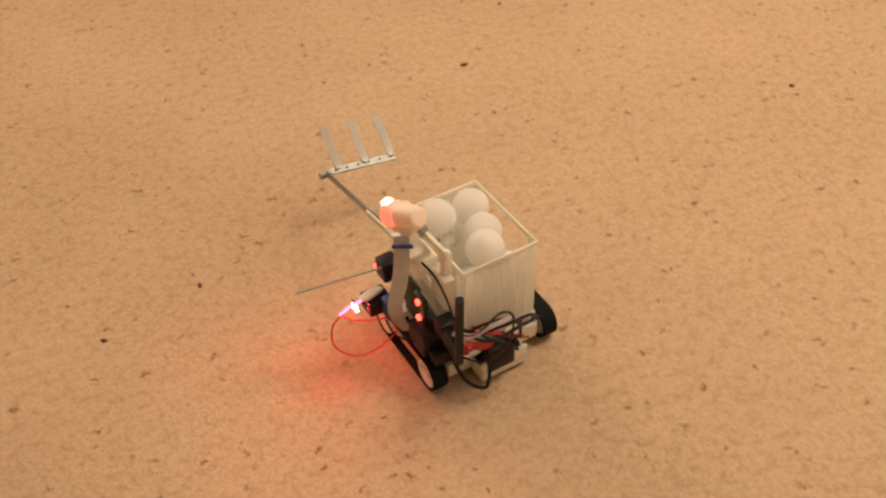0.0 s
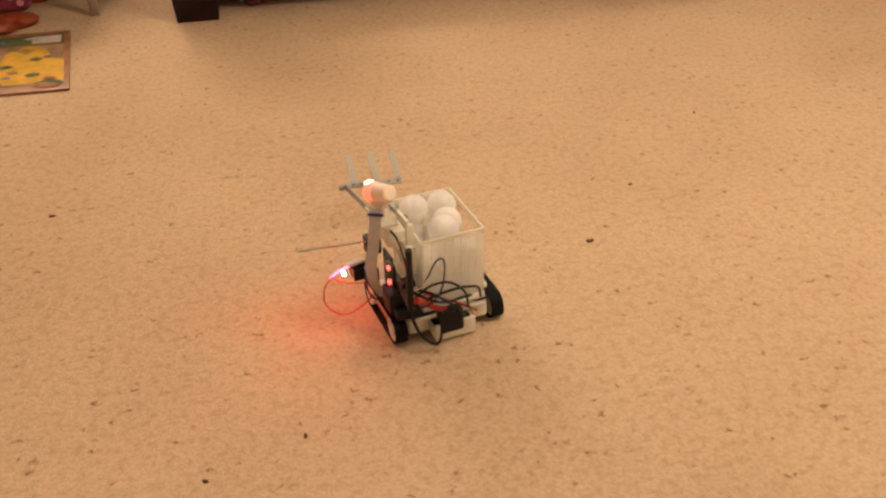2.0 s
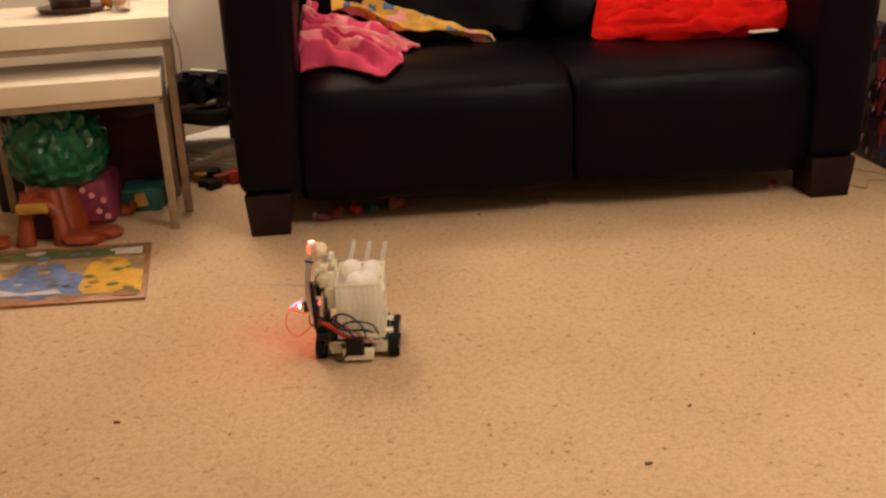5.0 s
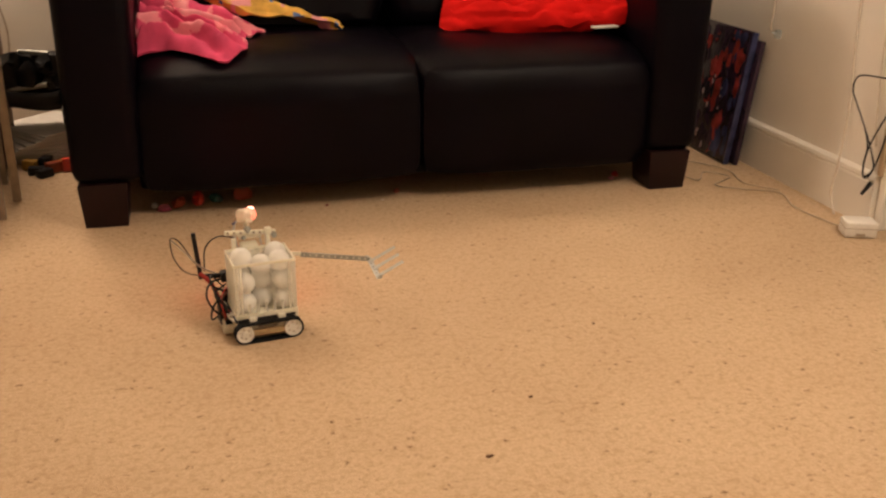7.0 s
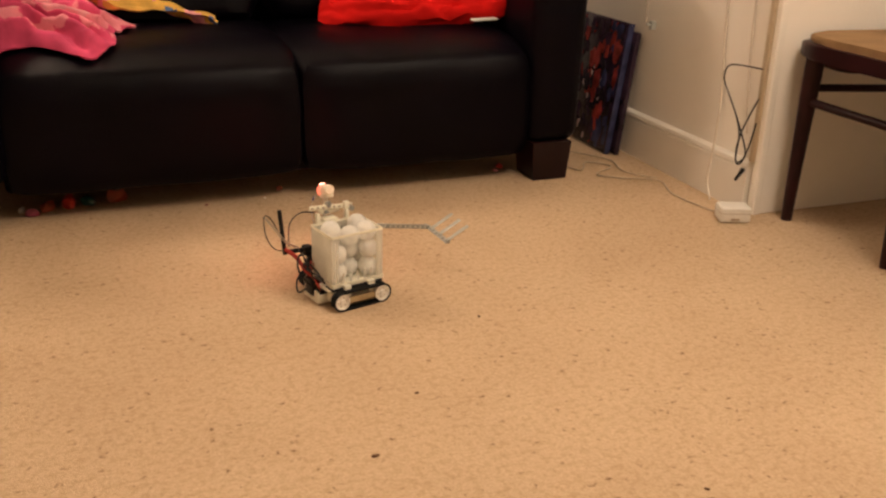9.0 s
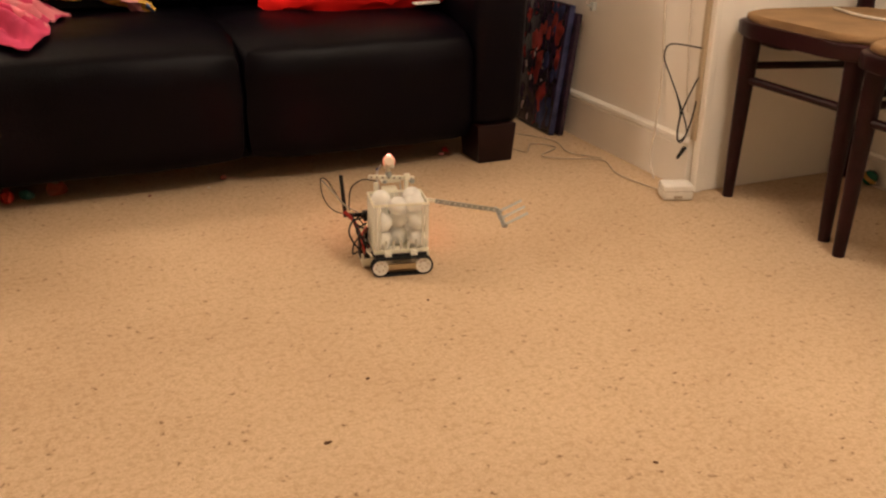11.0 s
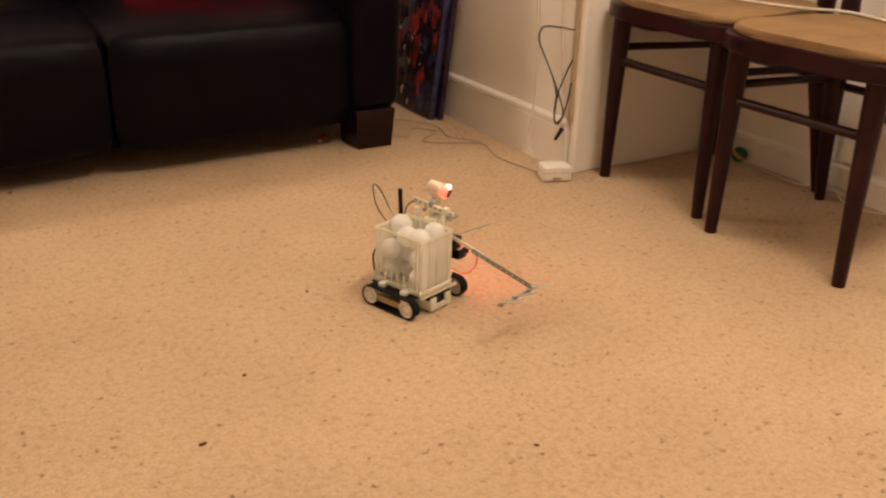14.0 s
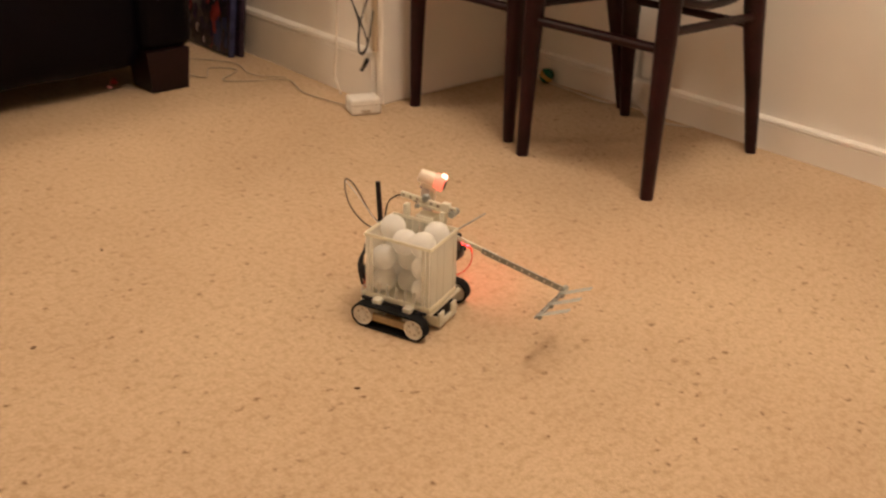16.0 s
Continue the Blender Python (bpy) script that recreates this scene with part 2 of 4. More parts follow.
def box(x0, x1, y0, y1, z0, z1, bevel=0.003, seg=2, bm=None):
    b = bmesh.new()
    bmesh.ops.create_cube(b, size=1, matrix=Matrix.Translation(((x0 + x1) / 2, (y0 + y1) / 2, (z0 + z1) / 2))
                          @ Matrix.Diagonal((x1 - x0, y1 - y0, z1 - z0, 1)))
    if bevel:
        bmesh.ops.bevel(b, geom=b.edges[:], offset=bevel, segments=seg, affect="EDGES", profile=0.5, clamp_overlap=True)
    return joined(bm, b)


def joined(bm, b):
    if bm is None:
        return b
    me = bpy.data.meshes.new("tmp")
    b.to_mesh(me)
    b.free()
    bm.from_mesh(me)
    bpy.data.meshes.remove(me)
    return bm


def rod(a, b, r0, r1=None, n=10, bm=None):
    a, b = Vector(a), Vector(b)
    o = bmesh.new()
    m = Matrix.Translation((a + b) / 2) @ (b - a).to_track_quat("Z", "Y").to_matrix().to_4x4()
    bmesh.ops.create_cone(o, cap_ends=True, segments=n, radius1=r0, radius2=r0 if r1 is None else r1, depth=(b - a).length, matrix=m)
    return joined(bm, o)


def smooth_path(points, n=6):
    pts = [Vector(p) for p in points]
    out = []
    for i in range(len(pts) - 1):
        p0, p1, p2, p3 = pts[max(i - 1, 0)], pts[i], pts[i + 1], pts[min(i + 2, len(pts) - 1)]
        for k in range(n):
            t = k / n
            out.append(0.5 * (2 * p1 + (p2 - p0) * t + (2 * p0 - 5 * p1 + 4 * p2 - p3) * t * t + (3 * p1 - p0 - 3 * p2 + p3) * t ** 3))
    return out + [pts[-1]]


def sweep(points, radii, n=8, flat=1.0, smoothing=6, bm=None):
    """A tube along points; radii one number or one a point."""
    if not isinstance(radii, (list, tuple)):
        radii = [radii] * len(points)
    pts = smooth_path(points, smoothing) if smoothing else [Vector(p) for p in points]
    rs = np.interp(np.linspace(0, 1, len(pts)), np.linspace(0, 1, len(radii)), radii)
    b = bmesh.new()
    rings, side = [], None
    for i, p in enumerate(pts):
        d = (pts[min(i + 1, len(pts) - 1)] - pts[max(i - 1, 0)]).normalized()
        if side is None:
            side = d.orthogonal().normalized()
        side = (side - d * side.dot(d)).normalized()
        up = d.cross(side)
        rings.append([b.verts.new(p + (side * math.cos(a) * flat + up * math.sin(a)) * rs[i]) for a in [2 * math.pi * k / n for k in range(n)]])
    for r0, r1 in zip(rings, rings[1:]):
        for k in range(n):
            b.faces.new((r0[k], r0[(k + 1) % n], r1[(k + 1) % n], r1[k]))
    b.faces.new(rings[0][::-1])
    b.faces.new(rings[-1])
    return joined(bm, b)


def lathe(profile, n=28, bm=None):
    """Turns (radius, z) pairs round the z axis."""
    b = bmesh.new()
    rings = [[b.verts.new((r * math.cos(2 * math.pi * k / n), r * math.sin(2 * math.pi * k / n), z)) for k in range(n)] for r, z in profile]
    for r0, r1 in zip(rings, rings[1:]):
        for k in range(n):
            b.faces.new((r0[k], r0[(k + 1) % n], r1[(k + 1) % n], r1[k]))
    b.faces.new(rings[0][::-1])
    b.faces.new(rings[-1])
    return joined(bm, b)


def prism(outline, z0, z1, bevel=0.0, seg=2):
    """An outline of (x, y), counter-clockwise, pulled up from z0 to z1."""
    b = bmesh.new()
    low = [b.verts.new((x, y, z0)) for x, y in outline]
    top = [b.verts.new((x, y, z1)) for x, y in outline]
    b.faces.new(low[::-1])
    b.faces.new(top)
    for i in range(len(low)):
        j = (i + 1) % len(low)
        b.faces.new((low[i], low[j], top[j], top[i]))
    if bevel:
        rim = [e for e in b.edges if abs(e.verts[0].co.z - e.verts[1].co.z) < 1e-6]
        bmesh.ops.bevel(b, geom=rim, offset=bevel, segments=seg, affect="EDGES", profile=0.5, clamp_overlap=True)
    return b


def cushion(w, d, h, n=14, power=3.2, puff=0.0, wrinkle=0.0, seed=0.0):
    """A soft block with rounded edges round the origin; puff lifts its middle."""
    b = bmesh.new()
    bmesh.ops.create_cube(b, size=2)
    bmesh.ops.subdivide_edges(b, edges=b.edges[:], cuts=n, use_grid_fill=True)
    for v in b.verts:
        x, y, z = v.co
        k = (abs(x) ** power + abs(y) ** power + abs(z) ** power) ** (-1 / power) * max(abs(x), abs(y), abs(z))
        k = 0.35 + 0.65 * k
        x, y, z = x * k, y * k, z * k
        z *= 1 + puff * (1 - x * x) * (1 - y * y)
        p = Vector((x * w / 2, y * d / 2, z * h / 2))
        if wrinkle:
            p += Vector(noise.noise_vector(p * 9 + Vector((seed, 0, 0)))) * wrinkle + Vector(noise.noise_vector(p * 28 + Vector((0, seed, 0)))) * wrinkle * 0.3
        v.co = p
    return b


def blob(w, d, h, n=3, rough=0.12, freq=3.0, seed=0.0, flat=True):
    b = bmesh.new()
    bmesh.ops.create_icosphere(b, subdivisions=n, radius=1)
    for v in b.verts:
        k = 1 + rough * noise.noise(v.co * freq + Vector((seed, seed, 0)))
        v.co = Vector((v.co.x * w / 2 * k, v.co.y * d / 2 * k, (max(v.co.z, -0.6) + 0.6) / 1.6 * h * k if flat else v.co.z * h / 2 * k))
    return b


def sheet(w, d, nx, ny, height, thick=0.006):
    """A cloth: a grid over w by d whose height is given by a function of u, v in 0..1; height returns x, y, z."""
    b = bmesh.new()
    rows = []
    for j in range(ny + 1):
        rows.append([b.verts.new(height(i / nx, j / ny)) for i in range(nx + 1)])
    for j in range(ny):
        for i in range(nx):
            b.faces.new((rows[j][i], rows[j][i + 1], rows[j + 1][i + 1], rows[j + 1][i]))
    bmesh.ops.recalc_face_normals(b, faces=b.faces[:])
    bmesh.ops.solidify(b, geom=b.faces[:], thickness=thick)
    return b

# ---- the room ----
ROOM_L, ROOM_F, ROOM_B, WALL_A, WALL_B, STEP, TOP = -2.3, -4.2, 0.97, 1.912, 2.425, -0.418, 2.4


def setting(name, bm, mat, label, category):
    return tagged(link(name, bm, mat, smooth=False), label, category, kind="structure")


setting("floor", box(ROOM_L - 0.1, WALL_B + 0.1, ROOM_F - 0.1, ROOM_B + 0.1, -0.1, 0, 0), CARPET,
        "beige flecked loop-pile berber carpet, slightly worn", "carpet")
setting("ceiling", box(ROOM_L - 0.1, WALL_B + 0.1, ROOM_F - 0.1, ROOM_B + 0.1, TOP, TOP + 0.1, 0), CEIL, "plain white painted ceiling", "ceiling")
setting("wall_north", box(ROOM_L - 0.1, WALL_A, ROOM_B, ROOM_B + 0.1, 0, TOP, 0), WALL, "cream painted plaster wall behind the sofa", "wall")
setting("wall_east", box(WALL_A, WALL_B + 0.1, STEP, ROOM_B + 0.1, 0, TOP, 0.004), WALL, "cream painted projecting chimney breast wall", "wall")
setting("wall_alcove", box(WALL_B, WALL_B + 0.1, ROOM_F - 0.1, STEP, 0, TOP, 0), WALL, "cream painted alcove wall behind the chairs", "wall")
# Unseen closing walls; their tan tone controls the bounce into the room.
setting("wall_south", box(ROOM_L - 0.1, WALL_B, ROOM_F - 0.1, ROOM_F, 0, TOP, 0), FARWALL, "unseen plain closing wall, tan tone set to hold down bounced light", "wall")
setting("wall_west", box(ROOM_L - 0.1, ROOM_L, ROOM_F, ROOM_B, 0, TOP, 0), FARWALL, "unseen plain closing wall, tan tone set to hold down bounced light", "wall")


def skirting(name, m, length, high):
    """A moulded board along x, its back on y = 0, facing -y."""
    prof = [(0, 0), (-0.016, 0), (-0.016, high * 0.82), (-0.013, high * 0.86), (-0.017, high * 0.89), (-0.015, high * 0.96), (-0.006, high), (0, high)]
    b = bmesh.new()
    ends = [[b.verts.new((x, y, z)) for y, z in prof] for x in (0, length)]
    for i in range(len(prof)):
        j = (i + 1) % len(prof)
        b.faces.new((ends[0][i], ends[1][i], ends[1][j], ends[0][j]))
    b.faces.new(ends[0])
    b.faces.new(ends[1][::-1])
    bmesh.ops.recalc_face_normals(b, faces=b.faces[:])
    ob = tagged(link(name, b, GLOSS, m=m, smooth=False), "cream gloss-painted moulded skirting board", "skirting board", kind="structure")
    return ob


skirting("baseboard_east", pose(WALL_A, ROOM_B, 0, 0, 0, -90), ROOM_B - STEP - 0.03, 0.135)
skirting("baseboard_alcove", pose(WALL_B, STEP, 0, 0, 0, -90), STEP - ROOM_F, 0.076)
skirting("baseboard_north", pose(ROOM_L, ROOM_B, 0), WALL_A - ROOM_L - 0.02, 0.135)
# a painted corner bead where the projecting wall turns
setting("trim", box(WALL_A - 0.007, WALL_A + 0.014, STEP - 0.004, STEP + 0.02, 0, TOP, 0.003), GLOSS, "white painted corner trim strip", "trim")

# ---- sofa ----


def seat_top(y):
    """The height of the sofa's seat at depth y: it falls away in a soft waterfall towards the front."""
    k = min(1.0, max(0.0, (0.26 - y) / 0.26))
    return 0.400 - 0.045 * k * k


def build_sofa():
    s = thing("sofa", (0, 0, 0), "dark brown leather two-seat sofa with block feet", "sofa")
    for x0, x1, lean in ((-0.012, 0.15, 0.0), (1.472, 1.622, 0.012)):
        b = box(x0, x1, 0.0, 0.84, 0.105, 0.66, 0.035, 4)
        for v in b.verts:
            k = (v.co.z - 0.1) / 0.56
            v.co.x += lean * k + (0.012 if v.co.x > (x0 + x1) / 2 and x0 < 1 else -0.012 if x0 > 1 and v.co.x < (x0 + x1) / 2 else 0) * k
            v.co += Vector(noise.noise_vector(v.co * 5)) * 0.004
        part("arm", b, LEATHER, s)
    for x0, x1 in ((0.0, 0.115), (1.482, 1.6)):
        for y0 in (0.0, 0.70):
            b = prism([(x0 + 0.008, y0 + 0.006), (x1 - 0.008, y0 + 0.006), (x1 - 0.008, y0 + 0.115), (x0 + 0.008, y0 + 0.115)], 0, 0.11, 0.003)
            for v in b.verts:
                if v.co.z > 0.05:
                    v.co.x += 0.008 if v.co.x > (x0 + x1) / 2 else -0.008
                    v.co.y += 0.006 if v.co.y > y0 + 0.06 else -0.006
            part("foot", b, SOFAFOOT, s, "reddish dark stained wooden block foot")
    part("front_rail", box(0.14, 1.48, 0.060, 0.10, 0.070, 0.13, 0.014, 3), LEATHER, s)
    part("base", box(0.13, 1.49, 0.08, 0.80, 0.11, 0.24, 0.01), LEATHER, s)
    part("back_frame", box(0.13, 1.49, 0.66, 0.84, 0.11, 0.76, 0.04, 3), LEATHER, s)
    for i, (x0, x1) in enumerate(((0.148, 0.846), (0.850, 1.478))):
        b = cushion(x1 - x0 + 0.046, 0.66, 0.345, 26, 6.0, 0.0, 0.004, i * 7.0)
        for v in b.verts:
            if v.co.z > 0:
                v.co.z += (seat_top(v.co.y + 0.335) - 0.405) * min(1.0, v.co.z / 0.12)
                edge = min(1.0, (0.5 - abs(v.co.x) / (x1 - x0 + 0.034)) / 0.12)
                v.co.z -= 0.010 * (1 - edge) ** 2
                v.co.z += 0.006 * abs(noise.noise(Vector((v.co.x * 7 + i * 3, v.co.y * 22, 1)))) * max(0.0, 1 - abs(v.co.y - 0.05) * 3)
        part("seat_cushion", b, LEATHER, s, "slightly sagging dark leather seat cushion", pose((x0 + x1) / 2, 0.335, 0.2325))
        b = cushion(x1 - x0, 0.20, 0.46, 14, 4.5, 0.0, 0.016, 20 + i * 7.0)
        part("back_cushion", b, LEATHER, s, "creased dark leather back cushion", pose((x0 + x1) / 2, 0.575, 0.60, -12))
    return s


build_sofa()


def build_red_cushion():
    b = bmesh.new()
    n = 48
    grid = []
    for side in (1, -1):
        rows = []
        for j in range(n + 1):
            row = []
            for i in range(n + 1):
                u, v = 2 * i / n - 1, 2 * j / n - 1
                low = float(np.interp(u, (-1, -0.9, -0.3, 0.4, 0.85, 1), (-0.085, -0.112, -0.112, -0.095, -0.07, -0.045)))
                top = float(np.interp(u, (-1, -0.6, -0.2, 0.12, 0.28, 0.42, 0.55, 1), (0.115, 0.09, 0.066, 0.085, 0.155, 0.10, 0.06, -0.035)))
                x, y = u * 0.285 + 0.022 * max(u, 0) + 0.01 * v * (u < -0.5), low + (top - low) * (v + 1) / 2
                z = side * 0.055 * ((1 - u ** 4) * (1 - v ** 4)) ** 0.6
                p = Vector((x, y, z))
                p += Vector(noise.noise_vector(Vector((x * 8, y * 8, side * 3)))) * 0.018 + Vector((0, 0, 1)) * (noise.noise(Vector((x * 22, y * 13, side))) * 0.014 + abs(noise.noise(Vector((x * 14 + y * 20, y * 9, 4)))) * 0.018 - 0.012 * max(0, 0.25 - abs(noise.noise(Vector((x * 11 + y * 6, y * 24, side * 2))))) * 4)
                if abs(u) == 1 or abs(v) == 1:
                    p = Vector((x, y, 0)) + Vector(noise.noise_vector(Vector((x * 8, y * 8, 0)))) * 0.016
                row.append(b.verts.new(p))
            rows.append(row)
        for j in range(n):
            for i in range(n):
                q = (rows[j][i], rows[j][i + 1], rows[j + 1][i + 1], rows[j + 1][i])
                b.faces.new(q if side > 0 else q[::-1])
        grid.append(rows)
    bmesh.ops.remove_doubles(b, verts=b.verts[:], dist=0.0004)
    ob = link("cushion", b, REDCLOTH, m=pose(1.272, 0.33, 0.470, 40, -1, -14))
    tagged(ob, "crumpled bright red cotton cushion on the sofa", "cushion")


build_red_cushion()


def build_blanket():
    def shape(u, v):
        wide = 0.215 + 0.10 * math.sin(1.7 * v) + 0.015 * math.sin(11 * v)
        warp = 0.55 * noise.noise(Vector((u * 2.2, v * 2.4, 1)))
        y = 0.118 + 0.365 * v + 0.03 * math.sin(5 * u) * (1 - v) - 0.02 * u
        x = 0.158 + u * wide
        ridge = abs(math.sin(math.pi * (5.2 * v + 0.9 * u + 1.5 * warp))) ** 1.4
        cross = abs(math.sin(math.pi * (2.6 * u - 1.2 * v + 1.3 * warp + 0.3))) ** 2.0
        edge = min(1.0, 9 * u + 0.5) * min(1.0, 5 * (1 - u) + 0.12) * min(1.0, 9 * v + 0.15)
        pile = 0.085 * max(0.0, 1 - u * 1.05) * v ** 0.7
        z = seat_top(y) + 0.006 + edge * (0.038 * ridge + 0.012 * cross + 0.012 * abs(noise.noise(Vector((u * 9, v * 12, 8)))) + pile)
        j = noise.noise_vector(Vector((u * 4, v * 4, 5)))
        return Vector((max(0.153, x + j[0] * 0.025 * (0.3 + v)), y + j[1] * 0.02 - 0.02 * ridge * edge, z))

    b = sheet(1, 1, 150, 120, shape)
    for f in b.faces:
        c = f.calc_center_median()
        k = noise.noise(c * 20 + Vector((3, 1, 9))) + 0.25 * noise.noise(c * 60)
        # 2 is pale print; 1 paints highlights on in noise patches.
        f.material_index = 2 if k > 0.30 and c.y > 0.22 and c.x < 0.40 else 1 if k > 0.02 and c.y > 0.16 else 0
    ob = link("blanket", b, [PINK, LITPINK, PALEPINK])
    tagged(ob, "rumpled pink fleece blanket piled on the sofa", "blanket")

    def shape2(u, v):
        x = 0.25 + 0.45 * u
        y = 0.41 + 0.055 * v - 0.03 * u
        h = 0.135 * (1 - u) ** 0.9 * (0.75 + 0.25 * v)
        z = 0.408 + h + 0.022 * math.sin(9 * u + 5 * v) * (1 - u * 0.5) + 0.012 * noise.noise(Vector((u * 9, v * 7, 2)))
        return Vector((x, y + 0.012 * math.sin(11 * u), z))

    b = sheet(1, 1, 44, 14, shape2)
    for f in b.faces:
        c = f.calc_center_median()
        k = noise.noise(c * 24)
        f.material_index = 1 if k > 0.12 else 2 if k < -0.42 else 0
    ob = link("printed_cloth", b, [YELLOW, PALEPINK, BLUEPRINT])
    tagged(ob, "crumpled yellow printed cloth on the sofa seat", "cloth")


build_blanket()
b = box(-0.04, 0.04, -0.012, 0.012, 0, 0.006, 0.002)
tagged(link("paper_slip", b, PAPER, m=pose(1.405, 0.195, 0.418, 0, 0, 12)), "small white paper slip beside the red cushion", "paper")

# ---- nest of tables ----


def build_table(name, corner, turn, w, d, top, slab, label):
    """Its front right-hand corner stands at corner; the tabletop runs from there to -x and +y, turned by turn degrees."""
    s = thing(name, (*corner, 0), label, "side table", "nest of tables", rz=turn)
    part("tabletop", box(-w, 0, 0, d, top - slab, top, 0.004), TABLETOP, s)
    part("frame", box(-w + 0.008, -0.008, 0.008, d - 0.008, top - slab - 0.018, top - slab, 0.002), TUBE, s, "brushed metal under-frame")
    for x in (-w + 0.014, -0.014):
        for y in (0.018, d - 0.018):
            b = box(x - 0.011, x + 0.011, y - 0.011, y + 0.011, 0, top - slab - 0.018, 0.002)
            part("leg", b, TUBE, s, "square brushed metal leg")
    return s


build_table("side_table", (-0.183, 0.108), 8, 0.47, 0.34, 0.405, 0.052, "small cream-topped table with brushed square metal legs")
build_table("side_table", (-0.168, 0.255), 9, 0.62, 0.48, 0.532, 0.060, "larger cream-topped table with brushed square metal legs")

s = thing("plant_pot", (-0.46, 0.46, 0.533), "dark brown glazed pot on a saucer on the table", "pot")
part("body", lathe([(0.05, 0.006), (0.058, 0.05), (0.068, 0.12), (0.074, 0.15), (0.070, 0.155), (0.06, 0.15)]), POT, s)
part("saucer", lathe([(0.06, 0), (0.085, 0.004), (0.092, 0.016), (0.086, 0.016), (0.06, 0.008)]), POT, s)
s = thing("snack_packet", (-0.345, 0.50, 0.533), "orange and white snack packet on the table", "packet")
b = cushion(0.085, 0.05, 0.14, 8, 3.0, 0, 0.008, 3)
part("bag", b, ORANGEPACK, s, m=pose(0, 0, 0.068))
part("label_band", cushion(0.088, 0.053, 0.03, 8, 4, 0, 0.003, 3), TOYYEL, s, m=pose(0, 0, 0.085))
s = thing("drinking_glass", (-0.315, 0.40, 0.533), "small clear drinking glass on the table", "glass")
part("vessel", lathe([(0.022, 0), (0.026, 0.03), (0.028, 0.045), (0.026, 0.045), (0.020, 0.006)]), GLASS, s)

s = thing("wall_socket", (-0.245, ROOM_B, 0.615), "white double wall socket with a black plug", "socket")
part("plate", box(-0.045, 0.075, -0.010, 0.0, -0.04, 0.045, 0.003), WHEELWHITE, s)
part("plug", box(-0.062, -0.020, -0.045, -0.010, -0.012, 0.035, 0.006, 3), BLACKPL, s, "black mains plug")
part("lead", sweep([(-0.045, -0.035, -0.012), (-0.05, -0.03, -0.12), (-0.02, -0.015, -0.3), (-0.06, -0.02, -0.55), (-0.05, -0.04, -0.605)], 0.003, 6), GREYCABLE, s)

# ---- the toys by the tables ----
def build_mat():
    m = pose(-0.193, -0.358, 0.0, 0, 0, -1)
    s = new("play_mat")
    s.matrix_basis = m @ pose(0, 0, 0)
    tagged(s, "glossy printed children's play board with brown border lying on the carpet", "play mat")
    w, d = 0.62, 0.364
    skew = 0.15
    b = box(-w, 0, 0, d, 0.001, 0.007, 0.002)
    for v in b.verts:
        v.co.x -= skew * v.co.y
    part("board", b, MATBASE, s)
    def flat(name, pts, mat, z, label=""):
        part(name, prism([(x - skew * y, y) for x, y in pts], z, z + 0.0003), mat, s, label)
    flat("background", [(-w + 0.01, 0.03), (-0.014, 0.03), (-0.014, 0.27), (-w + 0.01, 0.27)], MATTAN, 0.0069)
    flat("sky_band", [(-w + 0.01, 0.28), (-0.014, 0.28), (-0.014, 0.34), (-w + 0.01, 0.34)], MATGREEN, 0.0069, "dark green printed foliage band")
    flat("window", [(-0.085, 0.285), (-0.02, 0.285), (-0.02, 0.332), (-0.085, 0.332)], MATPALE, 0.0073)
    for cx, half, mat, k in ((-0.09, 0.16, MATYEL, 0.0073), (-0.245, 0.17, MATBLUE, 0.0077), (-0.39, 0.155, MATYEL, 0.0073), (-0.53, 0.12, MATBLUE, 0.0077)):
        pts = []
        for i in range(29):
            a = math.pi * i / 28
            r = 1 + 0.10 * math.sin(9 * a + cx * 40)
            pts.append((max(-w + 0.012, min(-0.012, cx + half * 0.62 * math.cos(a) * r)), 0.04 + 0.20 * math.sin(a) * r))
        flat("printed_patch", pts, mat, k)
    random.seed(21)
    for k in range(60):
        cx, cy = random.uniform(-w + 0.03, -0.03), random.uniform(0.02, 0.33)
        r = random.uniform(0.006, 0.022)
        mat = random.choice((MATBASE, MATPALE, MATGREEN, MATBLUE, MATYEL, MATBASE, MATGREEN))
        if 0.06 < cy < 0.2:
            r *= 0.55
        pts = [(min(-0.01, cx + r * 1.5 * math.cos(a) * random.uniform(0.5, 1.1)), min(0.342, max(0.01, cy + r * math.sin(a) * random.uniform(0.5, 1.1)))) for a in [2 * math.pi * i / 9 for i in range(9)]]
        flat("printed_patch", pts, mat, 0.0079 + 0.00002 * k)
    flat("printed_patch", [(-0.36, 0.05), (-0.18, 0.045), (-0.20, 0.075), (-0.27, 0.06), (-0.33, 0.09)], MATPALE, 0.0096, "pale ruffle print")


build_mat()


s = thing("toy_tree_house", (-0.52, 0.19, 0), "toy tree house with green crown and orange arched base", "toy")
part("crown", blob(0.25, 0.24, 0.21, 5, 0.16, 6.5, 2.0), TOYGREEN, s, "shiny dark green moulded plastic foliage", pose(0.02, 0.05, 0.125))
for x in (-0.042, 0.052):
    part("pillar", sweep([(x, -0.13, 0.0), (x * 0.86, -0.12, 0.06), (x * 0.55, -0.1, 0.13)], [0.026, 0.019, 0.024], 10), TOYORANGE, s)
part("arch", sweep([(-0.036, -0.12, 0.075), (-0.018, -0.12, 0.098), (0.022, -0.12, 0.098), (0.045, -0.12, 0.075)], 0.02, 10), TOYORANGE, s)
part("sign", box(-0.045, 0.03, -0.155, -0.14, 0.09, 0.115, 0.003), TOYYEL, s)
